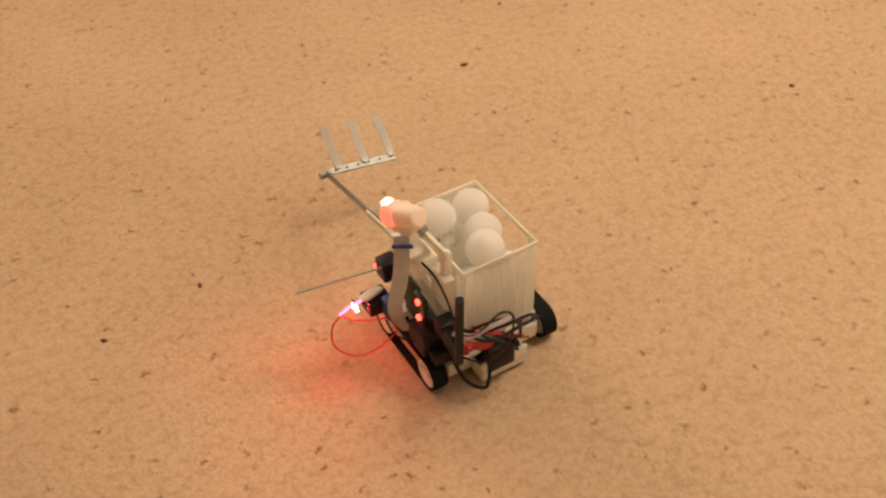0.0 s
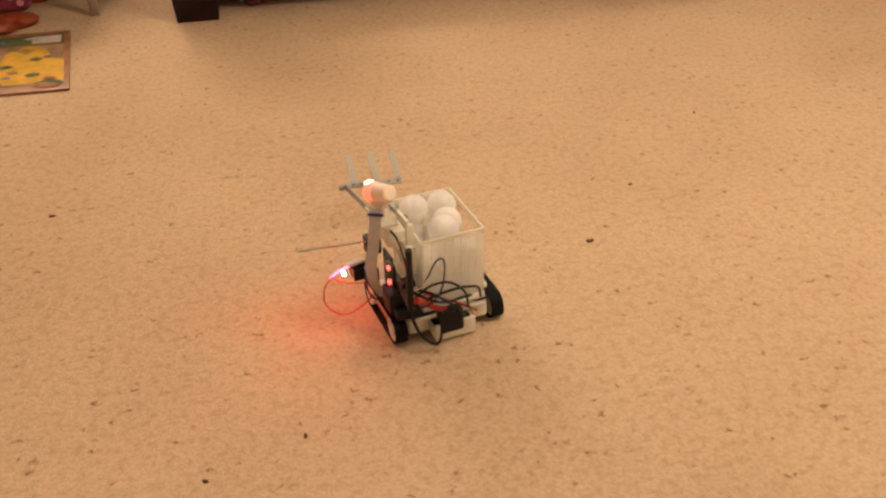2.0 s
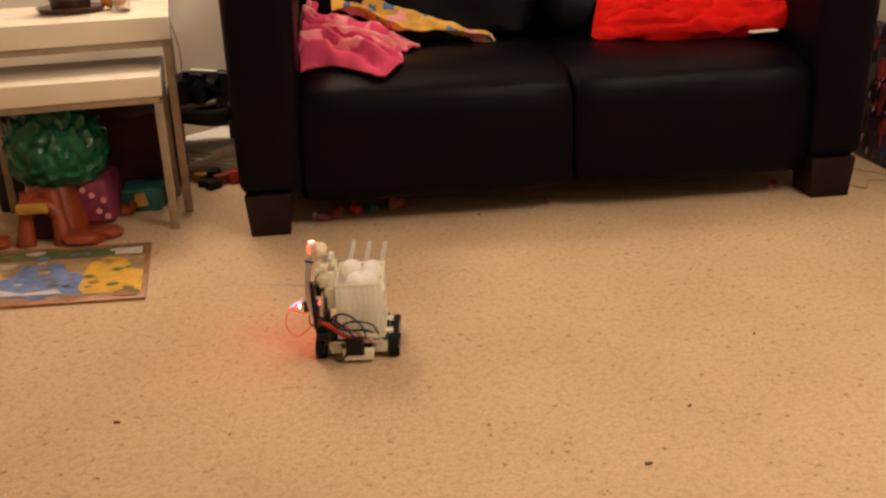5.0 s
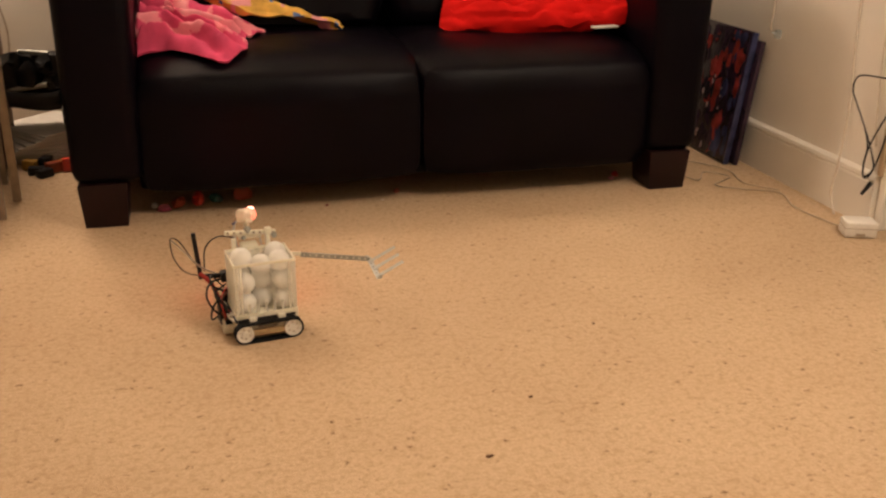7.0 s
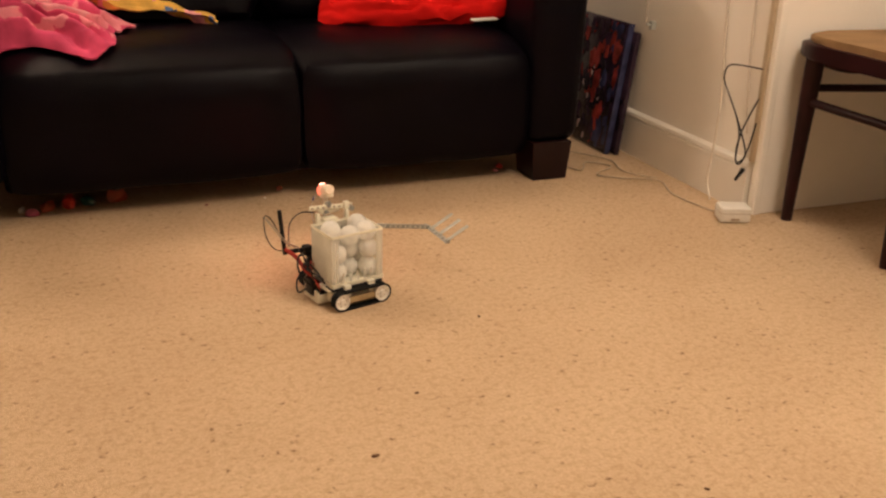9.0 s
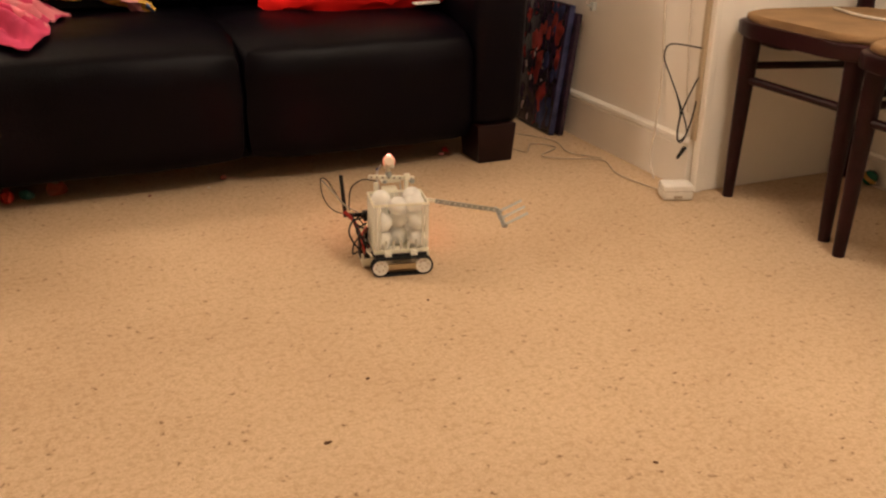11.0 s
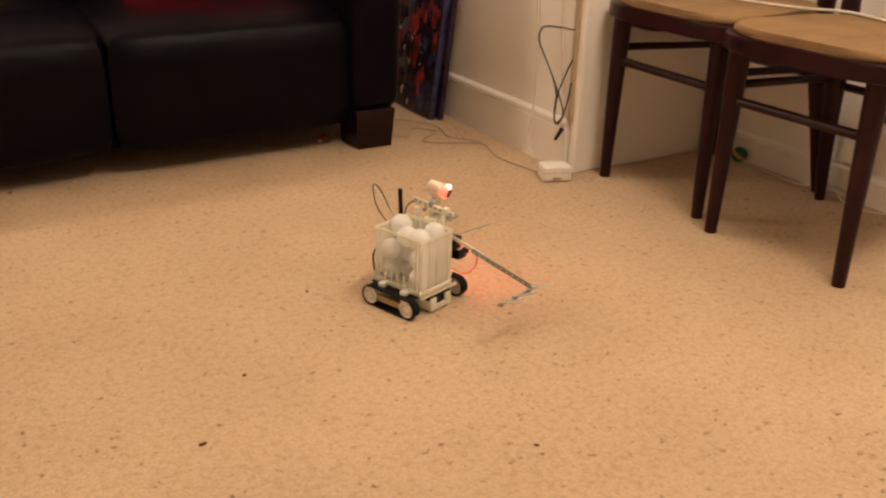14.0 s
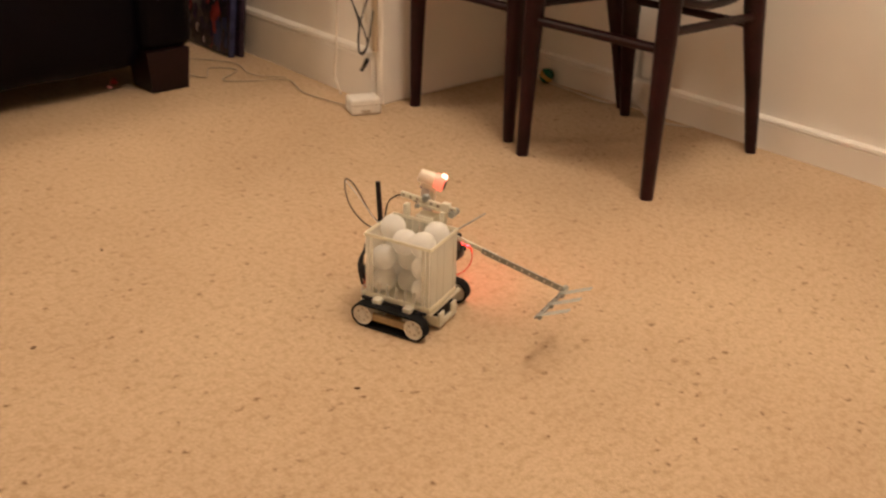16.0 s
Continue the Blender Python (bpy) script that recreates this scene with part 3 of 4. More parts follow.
part("trunk", rod((0, 0.0, 0), (0, 0.03, 0.16), 0.085, 0.06, 16), TOYORANGE, s)
part("doorway", box(-0.03, 0.035, -0.098, -0.080, 0.002, 0.075, 0.006), DARKPLUM, s, "dark arched doorway")
for x, y in ((-0.13, -0.13), (0.1, -0.14), (0.14, -0.10)):
    part("root", blob(0.11, 0.08, 0.035, 2, 0.2, 4, x * 9), TOYORANGE, s, m=pose(x, y, 0))

s = thing("toy_house", (-0.44, 0.29, 0), "magenta spotted toy house with a green door", "toy")
b = box(-0.075, 0.075, -0.10, 0.07, 0, 0.125, 0.02, 3)
for v in b.verts:
    if v.co.z > 0.08:
        v.co.x *= 0.82
part("body", b, TOYPINK, s)
for x, z in ((0.035, 0.04), (0.05, 0.07), (0.022, 0.085), (0.055, 0.025), (-0.01, 0.04), (-0.035, 0.075), (0.0, 0.1), (-0.055, 0.03)):
    part("spot", lathe([(0.009, 0), (0.008, 0.003)], 12), PALEPINK, s, m=pose(x, -0.098, z, 90))
part("leaf", blob(0.06, 0.05, 0.02, 2, 0.2, 4, 3), TOYGREEN, s, m=pose(-0.005, -0.06, 0.118))
s = thing("toy_box", (-0.315, 0.34, 0), "teal patterned toy box under the table", "toy")
part("body", box(-0.055, 0.055, -0.055, 0.055, 0, 0.065, 0.008, 3), TOYTEAL, s)
part("motif", prism([(-0.02, -0.02), (0.02, -0.015), (0.012, 0.02), (-0.014, 0.018)], 0, 0.003), TOYYEL, s, m=pose(0.0, -0.054, 0.035, 90))
s = thing("toy_fox", (-0.36, 0.27, 0), "small orange toy figure beside the play board", "toy")
part("body", blob(0.06, 0.035, 0.03, 2, 0.25, 4, 6), TOYORANGE, s)
part("head", blob(0.026, 0.024, 0.024, 2, 0.15, 4, 8), TOYORANGE, s, m=pose(0.026, -0.004, 0.018))
ob = link("folded_blanket", cushion(0.30, 0.26, 0.26, 12, 3.0, 0.1, 0.03, 11), DARKPLUM, m=pose(-0.38, 0.56, 0.13))
tagged(ob, "dark plum blanket heaped under the table", "blanket")
ob = link("toy_bag", cushion(0.22, 0.2, 0.10, 10, 3.0, 0.1, 0.02, 15), material("violet_cloth", (0.05, 0.04, 0.22), 0.8, vary=0.3), m=pose(-0.60, 0.46, 0.312))
tagged(ob, "violet cloth bag stuffed under the table", "bag")
ob = link("storage_crate", box(-0.12, 0.12, -0.1, 0.1, 0, 0.262, 0.01), material("dark_crate", (0.02, 0.012, 0.012), 0.6), m=pose(-0.60, 0.46, 0))
tagged(ob, "dark storage crate under the table", "crate")

# ---- things between table and sofa ----
s = thing("dumbbell_rack", (-0.17, 0.66, 0), "black exercise machine with chrome bar beside the sofa", "exercise machine")
part("base", cushion(0.22, 0.15, 0.055, 8, 3.5, 0, 0.012, 4), BLACKPL, s, m=pose(-0.02, 0.0, 0.19))
for k, (x, z, r) in enumerate(((-0.07, 0.235, 0.06), (0.0, 0.255, 0.075), (0.055, 0.225, 0.055), (-0.03, 0.30, 0.045), (0.045, 0.285, 0.05), (-0.095, 0.205, 0.05))):
    part("gear", blob(r, r * 0.8, r * 0.95, 2, 0.4, 3.0, k * 1.7), BLACKPL, s, m=pose(x, -0.04, z - r * 0.4))
part("cross_bar", rod((-0.10, -0.05, 0.215), (0.05, -0.06, 0.235), 0.008), STEEL, s, "dull steel bar")
for x in (-0.11, 0.08):
    part("support", rod((x, 0.06, 0), (x, 0.06, 0.18), 0.016), BLACKPL, s)
part("drum", lathe([(0.02, -0.05), (0.065, -0.045), (0.07, 0), (0.065, 0.045), (0.02, 0.05)]), BLACKPL, s, m=pose(-0.03, 0.0, 0.25, 90, 0, 20))
part("handle", rod((-0.02, -0.02, 0.325), (0.06, -0.03, 0.318), 0.007), STEEL, s, "bright chrome handle bar")
part("grip", cushion(0.10, 0.06, 0.10, 6, 3), BLACKPL, s, m=pose(0.05, 0, 0.27))
s = thing("paper_stack", (-0.16, 0.73, 0), "untidy stack of white papers on the carpet", "papers")
for k in range(11):
    part("sheet", box(-0.11, 0.13, -0.13, 0.10, 0, 0.007, 0.002), PAPER, s, m=pose(0.008 * math.sin(5 * k), 0.006 * math.cos(7 * k), 0.001 + 0.0085 * k, 0, 0, -12 + 6 * k))
random.seed(4)
for k, (x, y, mat) in enumerate(((-0.165, 0.50, BLACKPL), (-0.12, 0.515, TOYORANGE), (-0.145, 0.545, BLACKPL), (-0.10, 0.56, TOYYEL), (-0.185, 0.545, TOYYEL), (-0.075, 0.52, TOYRED), (-0.14, 0.47, BLACKPL))):
    ob = link("toy_brick_model", box(-0.022, 0.022, -0.014, 0.014, 0, 0.022 + 0.008 * (k % 3), 0.003), mat, m=pose(x, y, 0.001, 0, 0, 37 * k))
    tagged(ob, "small coloured plastic toy piece on the carpet", "toy", "toy pieces beside the sofa")

# toys under the sofa
for k, (x, y, w, mat, lab) in enumerate(((0.19, 0.10, 0.035, TOYPINK, "pink"), (0.225, 0.13, 0.045, TOYORANGE, "orange"), (0.275, 0.145, 0.055, TOYRED, "red"),
                                        (0.32, 0.15, 0.04, TOYTEAL, "teal"), (0.39, 0.16, 0.055, TOYORANGE, "orange"), (0.165, 0.135, 0.025, PAPER, "white"),
                                        (1.45, 0.15, 0.025, TOYRED, "red"), (1.425, 0.12, 0.016, PALEPINK, "pale pink"), (0.80, 0.13, 0.022, TOYORANGE, "orange"))):
    ob = link("toy_piece", blob(w, w * 0.6, w * 0.55, 2, 0.35, 3, k * 3.1), mat, m=pose(x, y, 0, 0, 0, k * 50))
    tagged(ob, lab + " plastic toy piece lying under the sofa", "toy", "toys under the sofa")
for k, (x, y, w, mat) in enumerate(((-0.147, -0.886, 0.012, FLECKRED), (0.60, 0.06, 0.014, FLECKRED), (0.75, 0.072, 0.008, PAPER), (0.679, -1.147, 0.014, FLECKBROWN), (1.008, -0.756, 0.010, FLECKBROWN), (1.099, -1.377, 0.009, FLECKBROWN), (0.797, -0.994, 0.009, FLECKBROWN), (0.229, -1.481, 0.009, FLECKBROWN), (0.115, -1.53, 0.009, FLECKBROWN))):
    ob = link("carpet_fluff", blob(w, w * 0.5, 0.003, 2, 0.5, 3, k * 2.3), mat, m=pose(x, y, 0, 0, 0, k * 64))
    tagged(ob, "tiny scrap of dark fluff on the carpet" if mat is not PAPER else "tiny scrap of white paper on the carpet", "fluff", "scraps on the carpet")

# ---- along the right-hand walls ----


def build_poster(y0, y1, high, x0, x1, label, plain=False):
    s = new("framed_poster")
    tilt = math.degrees(math.atan2(x1 - x0, high))
    s.matrix_basis = pose(x0, y0, 0.003, 0, tilt, 0)
    tagged(s, label, "picture")
    w = y1 - y0
    part("panel", box(-0.004, 0.012, 0, w, 0, high, 0.003), POSTERDARK, s)
    if plain:
        return
    part("print_edge", box(-0.0055, 0.013, -0.0016, 0.0006, 0.0, high, 0.0005), POSTERBLUE, s, "worn blue edge")
    random.seed(9)
    def patch(y, z, r, mat, k):
        pts = []
        for i in range(14):
            a = 2 * math.pi * i / 14
            q = r * (0.6 + 0.55 * random.random())
            pts.append((min(max(y + q * 0.6 * math.cos(a), 0.012), w - 0.006), min(max(z + q * 1.25 * math.sin(a), 0.006), high - 0.006)))
        b = bmesh.new()
        fr = [b.verts.new((-0.0042 - 0.00003 * k, *p)) for p in pts]
        bk = [b.verts.new((-0.003, *p)) for p in pts]
        b.faces.new(fr)
        for i in range(14):
            j = (i + 1) % 14
            b.faces.new((fr[i], bk[i], bk[j], fr[j]))
        bmesh.ops.recalc_face_normals(b, faces=b.faces[:])
        part("printed_patch", b, mat, s)
    for k in range(120):
        y, z, r = random.uniform(0.012, w), random.uniform(0.02, high), random.uniform(0.006, 0.034)
        red = (POSTERRED, POSTERDARK, POSTERDARK, POSTERPALE, POSTERDARK, POSTERRED)
        blue = (POSTERBLUE, POSTERDARK, POSTERBLUE, POSTERDARK, POSTERRED, POSTERBLUE)
        mat = (red if y > 0.09 else blue)[k % 6]
        patch(y, z, r * (0.4 if mat is POSTERPALE else 1.0), mat, k)


build_poster(0.185, 0.47, 0.395, 1.822, 1.872, "dark framed poster with red and blue print leaning on the wall")
build_poster(0.165, 0.45, 0.37, 1.846, 1.888, "second dark panel leaning behind the poster", True)
s = thing("wall_hook", (1.895, 0.115, 0.40), "small clear plastic hook on the wall", "hook")
part("plate", box(-0.002, 0.012, -0.008, 0.008, -0.012, 0.012, 0.002), CLEAR, s)
part("peg", rod((0, 0, 0), (-0.015, 0, 0.006), 0.003), CLEAR, s)

s = thing("adapter_box", (1.836, -0.432, 0), "white plastic power adapter box on the carpet", "adapter", rz=-20)
part("case", box(-0.038, 0.038, -0.028, 0.028, 0.001, 0.040, 0.005, 3), WHEELWHITE, s)
part("seam", box(-0.0385, 0.0385, -0.0285, 0.0285, 0.024, 0.0255, 0.0005), GREYCABLE, s)
part("port", box(-0.012, 0.010, -0.0295, -0.027, 0.006, 0.013, 0.001), GREYCABLE, s)

s = thing("hanging_cable", (1.89, -0.30, 0), "tangled black charger cable hanging from the wall", "cable")
X = 0.0
part("lead", sweep([(X, -0.10, 0.372), (X - 0.004, -0.05, 0.370), (X - 0.006, 0.02, 0.36), (X - 0.008, 0.033, 0.325), (X - 0.006, 0.005, 0.285), (X - 0.004, -0.035, 0.235),
                    (X - 0.006, -0.075, 0.185), (X - 0.004, -0.085, 0.15), (X - 0.008, -0.06, 0.125), (X - 0.004, -0.05, 0.16), (X - 0.003, -0.06, 0.21), (X - 0.004, -0.09, 0.27), (X - 0.002, -0.105, 0.30)], 0.0022, 6), BLACKPL, s)
part("lead", sweep([(X - 0.006, -0.03, 0.245), (X - 0.007, -0.055, 0.20), (X - 0.006, -0.05, 0.15), (X - 0.006, -0.062, 0.122), (X - 0.008, -0.085, 0.14), (X - 0.005, -0.10, 0.19), (X - 0.002, -0.107, 0.24)], 0.002, 6), BLACKPL, s)
part("plug", rod((X - 0.006, -0.088, 0.115), (X - 0.010, -0.068, 0.082), 0.006, 0.004), BLACKPL, s, "small black barrel plug")
s = thing("wall_cable", (1.907, -0.235, 0), "thin cream cable running down the wall", "cable")
part("lead", sweep([(0, 0.05, 1.2), (-0.001, 0.025, 0.52), (-0.003, 0.0, 0.28), (-0.022, -0.02, 0.13), (-0.03, -0.02, 0.05), (-0.04, -0.06, 0.006)], 0.0028, 6), WHITECABLE, s)
s = thing("wall_cable", (1.907, -0.33, 0), "thin cream cable running down the wall", "cable")
part("lead", sweep([(0, 0.02, 1.2), (-0.001, 0.01, 0.52), (-0.003, -0.01, 0.3), (-0.004, -0.03, 0.2)], 0.0022, 6), WHITECABLE, s)
s = thing("wall_cable", (1.906, 0.16, 0), "thin cream cable running down the wall", "cable")
part("lead", sweep([(0, 0.0, 1.2), (0, 0.0, 0.7), (-0.002, -0.002, 0.405)], 0.003, 6), WHITECABLE, s)
s = thing("conduit", (1.906, -0.396, 0), "grey plastic cable conduit beside the corner trim", "conduit")
part("channel", box(-0.010, 0.006, -0.008, 0.008, 0.135, 1.4, 0.003), PALECABLE, s)
s = thing("floor_cable", (0, 0, 0), "thin grey cable trailing over the carpet", "cable")
part("lead", sweep([(1.62, 0.20, 0.004), (1.66, 0.05, 0.004), (1.72, 0.12, 0.004), (1.77, 0.06, 0.004), (1.69, 0.0, 0.004), (1.74, -0.05, 0.004), (1.83, -0.10, 0.004), (1.80, -0.22, 0.004), (1.815, -0.33, 0.004), (1.83, -0.41, 0.006)], 0.0019, 6), PALECABLE, s)
part("lead", sweep([(1.64, 0.30, 0.004), (1.74, 0.22, 0.004), (1.80, 0.12, 0.004), (1.78, 0.0, 0.004), (1.84, -0.08, 0.004)], 0.0018, 6), PALECABLE, s)

s = thing("socket_box", (2.405, -0.87, 0), "white surface-mounted telephone socket above the skirting", "socket")
part("plate", box(-0.006, 0.018, -0.035, 0.035, 0.09, 0.155, 0.004), WHEELWHITE, s)
part("lower_box", box(-0.030, 0.003, -0.03, 0.03, 0.03, 0.085, 0.004), WHEELWHITE, s)
s = thing("green_ball", (2.385, -0.545, 0), "small green and yellow toy ball by the skirting", "ball")
b = bmesh.new()
bmesh.ops.create_uvsphere(b, u_segments=20, v_segments=12, radius=0.021)
for f in b.faces:
    f.material_index = 1 if abs(f.calc_center_median().z) < 0.006 else 0
part("shell", b, [TOYGREEN, TOYYEL], s, m=pose(0, 0, 0.022, 30, 20))
s = thing("skirting_cable", (0, 0, 0), "thin white cable lying along the alcove skirting", "cable")
part("lead", sweep([(2.39, -0.47, 0.004), (2.385, -0.6, 0.004), (2.375, -0.75, 0.004), (2.38, -0.85, 0.02), (2.36, -0.93, 0.004), (2.385, -1.0, 0.004), (2.40, -1.02, 0.004)], 0.0024, 6), WHITECABLE, s)

# ---- bentwood chairs ----


def build_chair():
    """Its front legs stand at x = 0 and its back legs at x = 0.4; it faces -x."""
    s = new("dining_chair")
    def outline(grow, z):
        pts = []
        for i in range(40):
            a = 2 * math.pi * i / 40
            c, q = math.cos(a), math.sin(a)
            k = (abs(c) ** 4.5 + abs(q) ** 4.5) ** (-1 / 4.5)
            x = 0.172 + (0.212 + grow) * k * c
            y = (0.200 + grow) * k * q * (1.0 - 0.16 * (x - 0.18) / 0.2)
            pts.append((x, y))
        return pts
    part("seat_rail", prism(outline(0.0, 0), 0.412, 0.448, 0.006), MAHOGANY, s)
    b = prism(outline(-0.012, 0), 0.446, 0.466, 0.009, 3)
    part("seat_pad", b, SEATPAD, s, "tan vinyl upholstered seat pad")
    for y in (-1, 1):
        part("front_leg", sweep([(0.0, y * 0.166, 0.0), (0.001, y * 0.164, 0.15), (0.004, y * 0.162, 0.32), (0.006, y * 0.160, 0.43)], [0.0135, 0.017, 0.021, 0.023], 14), MAHOGANY, s, "turned tapered front leg")
        part("back_leg", sweep([(0.41, y * 0.175, 0.0), (0.385, y * 0.168, 0.14), (0.355, y * 0.155, 0.32), (0.35, y * 0.15, 0.45), (0.358, y * 0.16, 0.62), (0.382, y * 0.17, 0.84)], [0.0125, 0.017, 0.023, 0.022, 0.017, 0.014], 14), MAHOGANY, s, "curved back leg and upright")
        part("stretcher", rod((0.004, y * 0.162, 0.338), (0.355, y * 0.156, 0.318), 0.0095), MAHOGANY, s)
        part("bracket", sweep([(0.02, y * 0.155, 0.40), (0.12, y * 0.165, 0.375), (0.24, y * 0.165, 0.375), (0.34, y * 0.153, 0.40)], 0.009, 8), MAHOGANY, s)
    part("front_stretcher", rod((0.004, -0.162, 0.305), (0.004, 0.162, 0.305), 0.0105), MAHOGANY, s)
    part("back_stretcher", rod((0.355, -0.156, 0.30), (0.355, 0.156, 0.30), 0.0095), MAHOGANY, s)
    part("top_rail", sweep([(0.382, -0.17, 0.83), (0.402, -0.08, 0.845), (0.408, 0, 0.85), (0.402, 0.08, 0.845), (0.382, 0.17, 0.83)], 0.018, 10, 1.0), MAHOGANY, s)
    tagged(s, "dark mahogany-stained bentwood chair with tan vinyl seat", "chair", "chairs against the wall")
    return s


CHAIR = build_chair()
CHAIR.matrix_basis = pose(1.973, -0.638, 0, 0, 0, 0.5)
copy_thing(CHAIR, pose(1.947, -1.052, 0, 0, 0, 3.5))

s = thing("white_cord", (0, 0, 0), "white flex lying across the chair seats", "cable")
part("lead", sweep([(2.20, -0.50, 0.470), (2.16, -0.64, 0.471), (2.20, -0.80, 0.470), (2.26, -0.90, 0.471), (2.24, -1.05, 0.471), (2.28, -1.16, 0.470)], 0.0035, 8), WHITECABLE, s)

# ---- the robot ----


def build_robot():
    s = new("robot")
    tagged(s, "small home-made tracked robot, cream basket, fork arm, red lights", "robot")
    wheels = []
    # chassis
    part("chassis_plate", box(-0.062, 0.060, -0.050, 0.050, 0.033, 0.037, 0.001), CREAM, s)
    tray = part("battery_tray", box(-0.076, 0.066, -0.030, 0.026, 0.006, 0.010, 0.001), CREAM, s)
    for x in (-0.074, 0.064):
        part("tray_end", box(x - 0.002, x + 0.002, -0.030, -0.014, 0.010, 0.030, 0.0008), CREAM, tray)
        part("tray_end", box(x - 0.002, x + 0.002, 0.010, 0.026, 0.010, 0.030, 0.0008), CREAM, tray)
        part("tray_end", box(x - 0.002, x + 0.002, -0.014, 0.010, 0.010, 0.016, 0.0008), CREAM, tray)
    for y in (-0.029, 0.025):
        part("tray_side", box(-0.072, 0.062, y - 0.0015, y + 0.0015, 0.010, 0.024, 0.0008), CREAM, tray)
    part("control_deck", box(-0.058, 0.055, -0.0585, 0.050, 0.0372, 0.0408, 0.001), BLACKPL, s)
    part("battery_pack", box(-0.071, 0.060, -0.025, 0.021, 0.0105, 0.0325, 0.003, 3), BLACKPL, s, "black taped battery pack")
    part("rear_pack", box(-0.0785, -0.063, -0.012, 0.020, 0.0165, 0.050, 0.002, 2), BLACKPL, s, "black battery regulator")
    part("gearbox", box(-0.058, -0.020, 0.028, 0.056, 0.012, 0.032, 0.003), CREAM, s)
    part("gearbox", box(-0.058, -0.020, -0.056, -0.032, 0.012, 0.032, 0.003), CREAM, s)
    # tracks
    for side in (-1, 1):
        y0, y1 = (0.060, 0.077) if side > 0 else (-0.077, -0.060)
        b = bmesh.new()
        ring, n = [], 40
        R, r, half, cz = 0.0195, 0.0165, 0.045, 0.0198
        def loop(rad):
            out = []
            for i in range(n):
                u = i / n * (2 * math.pi * rad + 4 * half)
                if u < 2 * half:
                    out.append((-half + u, cz + rad))
                elif u < 2 * half + math.pi * rad:
                    a = math.pi / 2 - (u - 2 * half) / rad
                    out.append((half + rad * math.cos(a), cz + rad * math.sin(a)))
                elif u < 4 * half + math.pi * rad:
                    out.append((half - (u - 2 * half - math.pi * rad), cz - rad))
                else:
                    a = -math.pi / 2 - (u - 4 * half - math.pi * rad) / rad
                    out.append((-half + rad * math.cos(a), cz + rad * math.sin(a)))
            return out
        n = 96
        lo, li = loop(R), loop(r)
        rings = [[b.verts.new((x, yy, z)) for x, z in l] for l, yy in ((lo, y0), (lo, y1), (li, y1), (li, y0))]
        for k in range(4):
            q, w = rings[k], rings[(k + 1) % 4]
            for i in range(n):
                j = (i + 1) % n
                b.faces.new((q[i], q[j], w[j], w[i]))
        bmesh.ops.recalc_face_normals(b, faces=b.faces[:])
        tr = part("track", b, RUBBER, s, "black rubber crawler track")
        part("side_beam", box(-0.036, 0.036, min(side * 0.066, side * 0.0725), max(side * 0.066, side * 0.0725), 0.013, 0.0245, 0.001), TANBEAM, s)
        part("axle_block", box(0.020, 0.034, min(side * 0.05, side * 0.066), max(side * 0.05, side * 0.066), 0.022, 0.046, 0.001), CREAM, s)
        part("axle_block", box(-0.034, -0.020, min(side * 0.05, side * 0.066), max(side * 0.05, side * 0.066), 0.022, 0.046, 0.001), CREAM, s)
        for x in (-0.045, 0.045):
            w = part("wheel", lathe([(0.003, -0.0065), (0.0162, -0.0065), (0.0162, 0.0065), (0.0135, 0.0065), (0.0125, 0.0035), (0.006, 0.0035), (0.0055, 0.0072), (0.002, 0.0072)], 24), WHEELWHITE, s, "white plastic spoked wheel")
            for k in range(6):
                a = k * math.pi / 3
                part("hole", lathe([(0.0017, 0.0036), (0.0015, 0.0042)], 8), GREYCABLE, w, m=pose(0.0092 * math.cos(a), 0.0092 * math.sin(a), 0))
            w.matrix_basis = pose(x, side * 0.0695, 0.0198, -90 * side)
            wheels.append((w, x, side))
    # basket
    X0, X1, Y0, Y1, Z0, Z1 = -0.053, 0.058, -0.051, 0.032, 0.043, 0.149
    basket = part("basket", box(X0, X1, Y0, Y1, Z0 - 0.002, Z0 + 0.002, 0.0006), CREAM, s, "cream plastic slatted ball basket")
    t = 0.0022
    for z0, z1 in ((Z1 - 0.005, Z1), (Z0 - 0.003, Z0 + 0.007)):
        part("rim", box(X0 - 0.002, X1 + 0.002, Y0 - t, Y0, z0, z1, 0.0006), CREAM, basket)
        part("rim", box(X0 - 0.002, X1 + 0.002, Y1, Y1 + t, z0, z1, 0.0006), CREAM, basket)
        part("rim", box(X0 - t, X0, Y0, Y1, z0, z1, 0.0006), CREAM, basket)
        part("rim", box(X1, X1 + t, Y0, Y1, z0, z1, 0.0006), CREAM, basket)
    def slat(x0, x1, y0, y1, top=Z1 - 0.005):
        part("slat", box(x0, x1, y0, y1, Z0 + 0.007, top, 0.0004, 1), SLAT, basket)
    for k in range(8):
        y = Y0 + 0.001 + k * (Y1 - Y0) / 8
        slat(X0 - t * 0.8, X0, y, y + 0.0096)
    for y, w in ((Y0, 0.0195), (Y0 + 0.0205, 0.0195), (Y0 + 0.041, 0.030), (Y0 + 0.072, 0.011)):
        slat(X1, X1 + t * 0.8, y, y + w)
    for k in range(10):
        x = X0 + 0.001 + k * (X1 - X0) / 10
        slat(x, x + 0.0098, Y1, Y1 + t * 0.8)
    for x in (X0, X0 + 0.0075, X1 - 0.0135, X1 - 0.0065):
        slat(x, x + 0.0055, Y0 - t * 0.8, Y0)
    for k in range(5):
        x = X0 + 0.021 + k * 0.0155
        slat(x, x + 0.005, Y0 - t * 0.8, Y0, Z0 + 0.026)
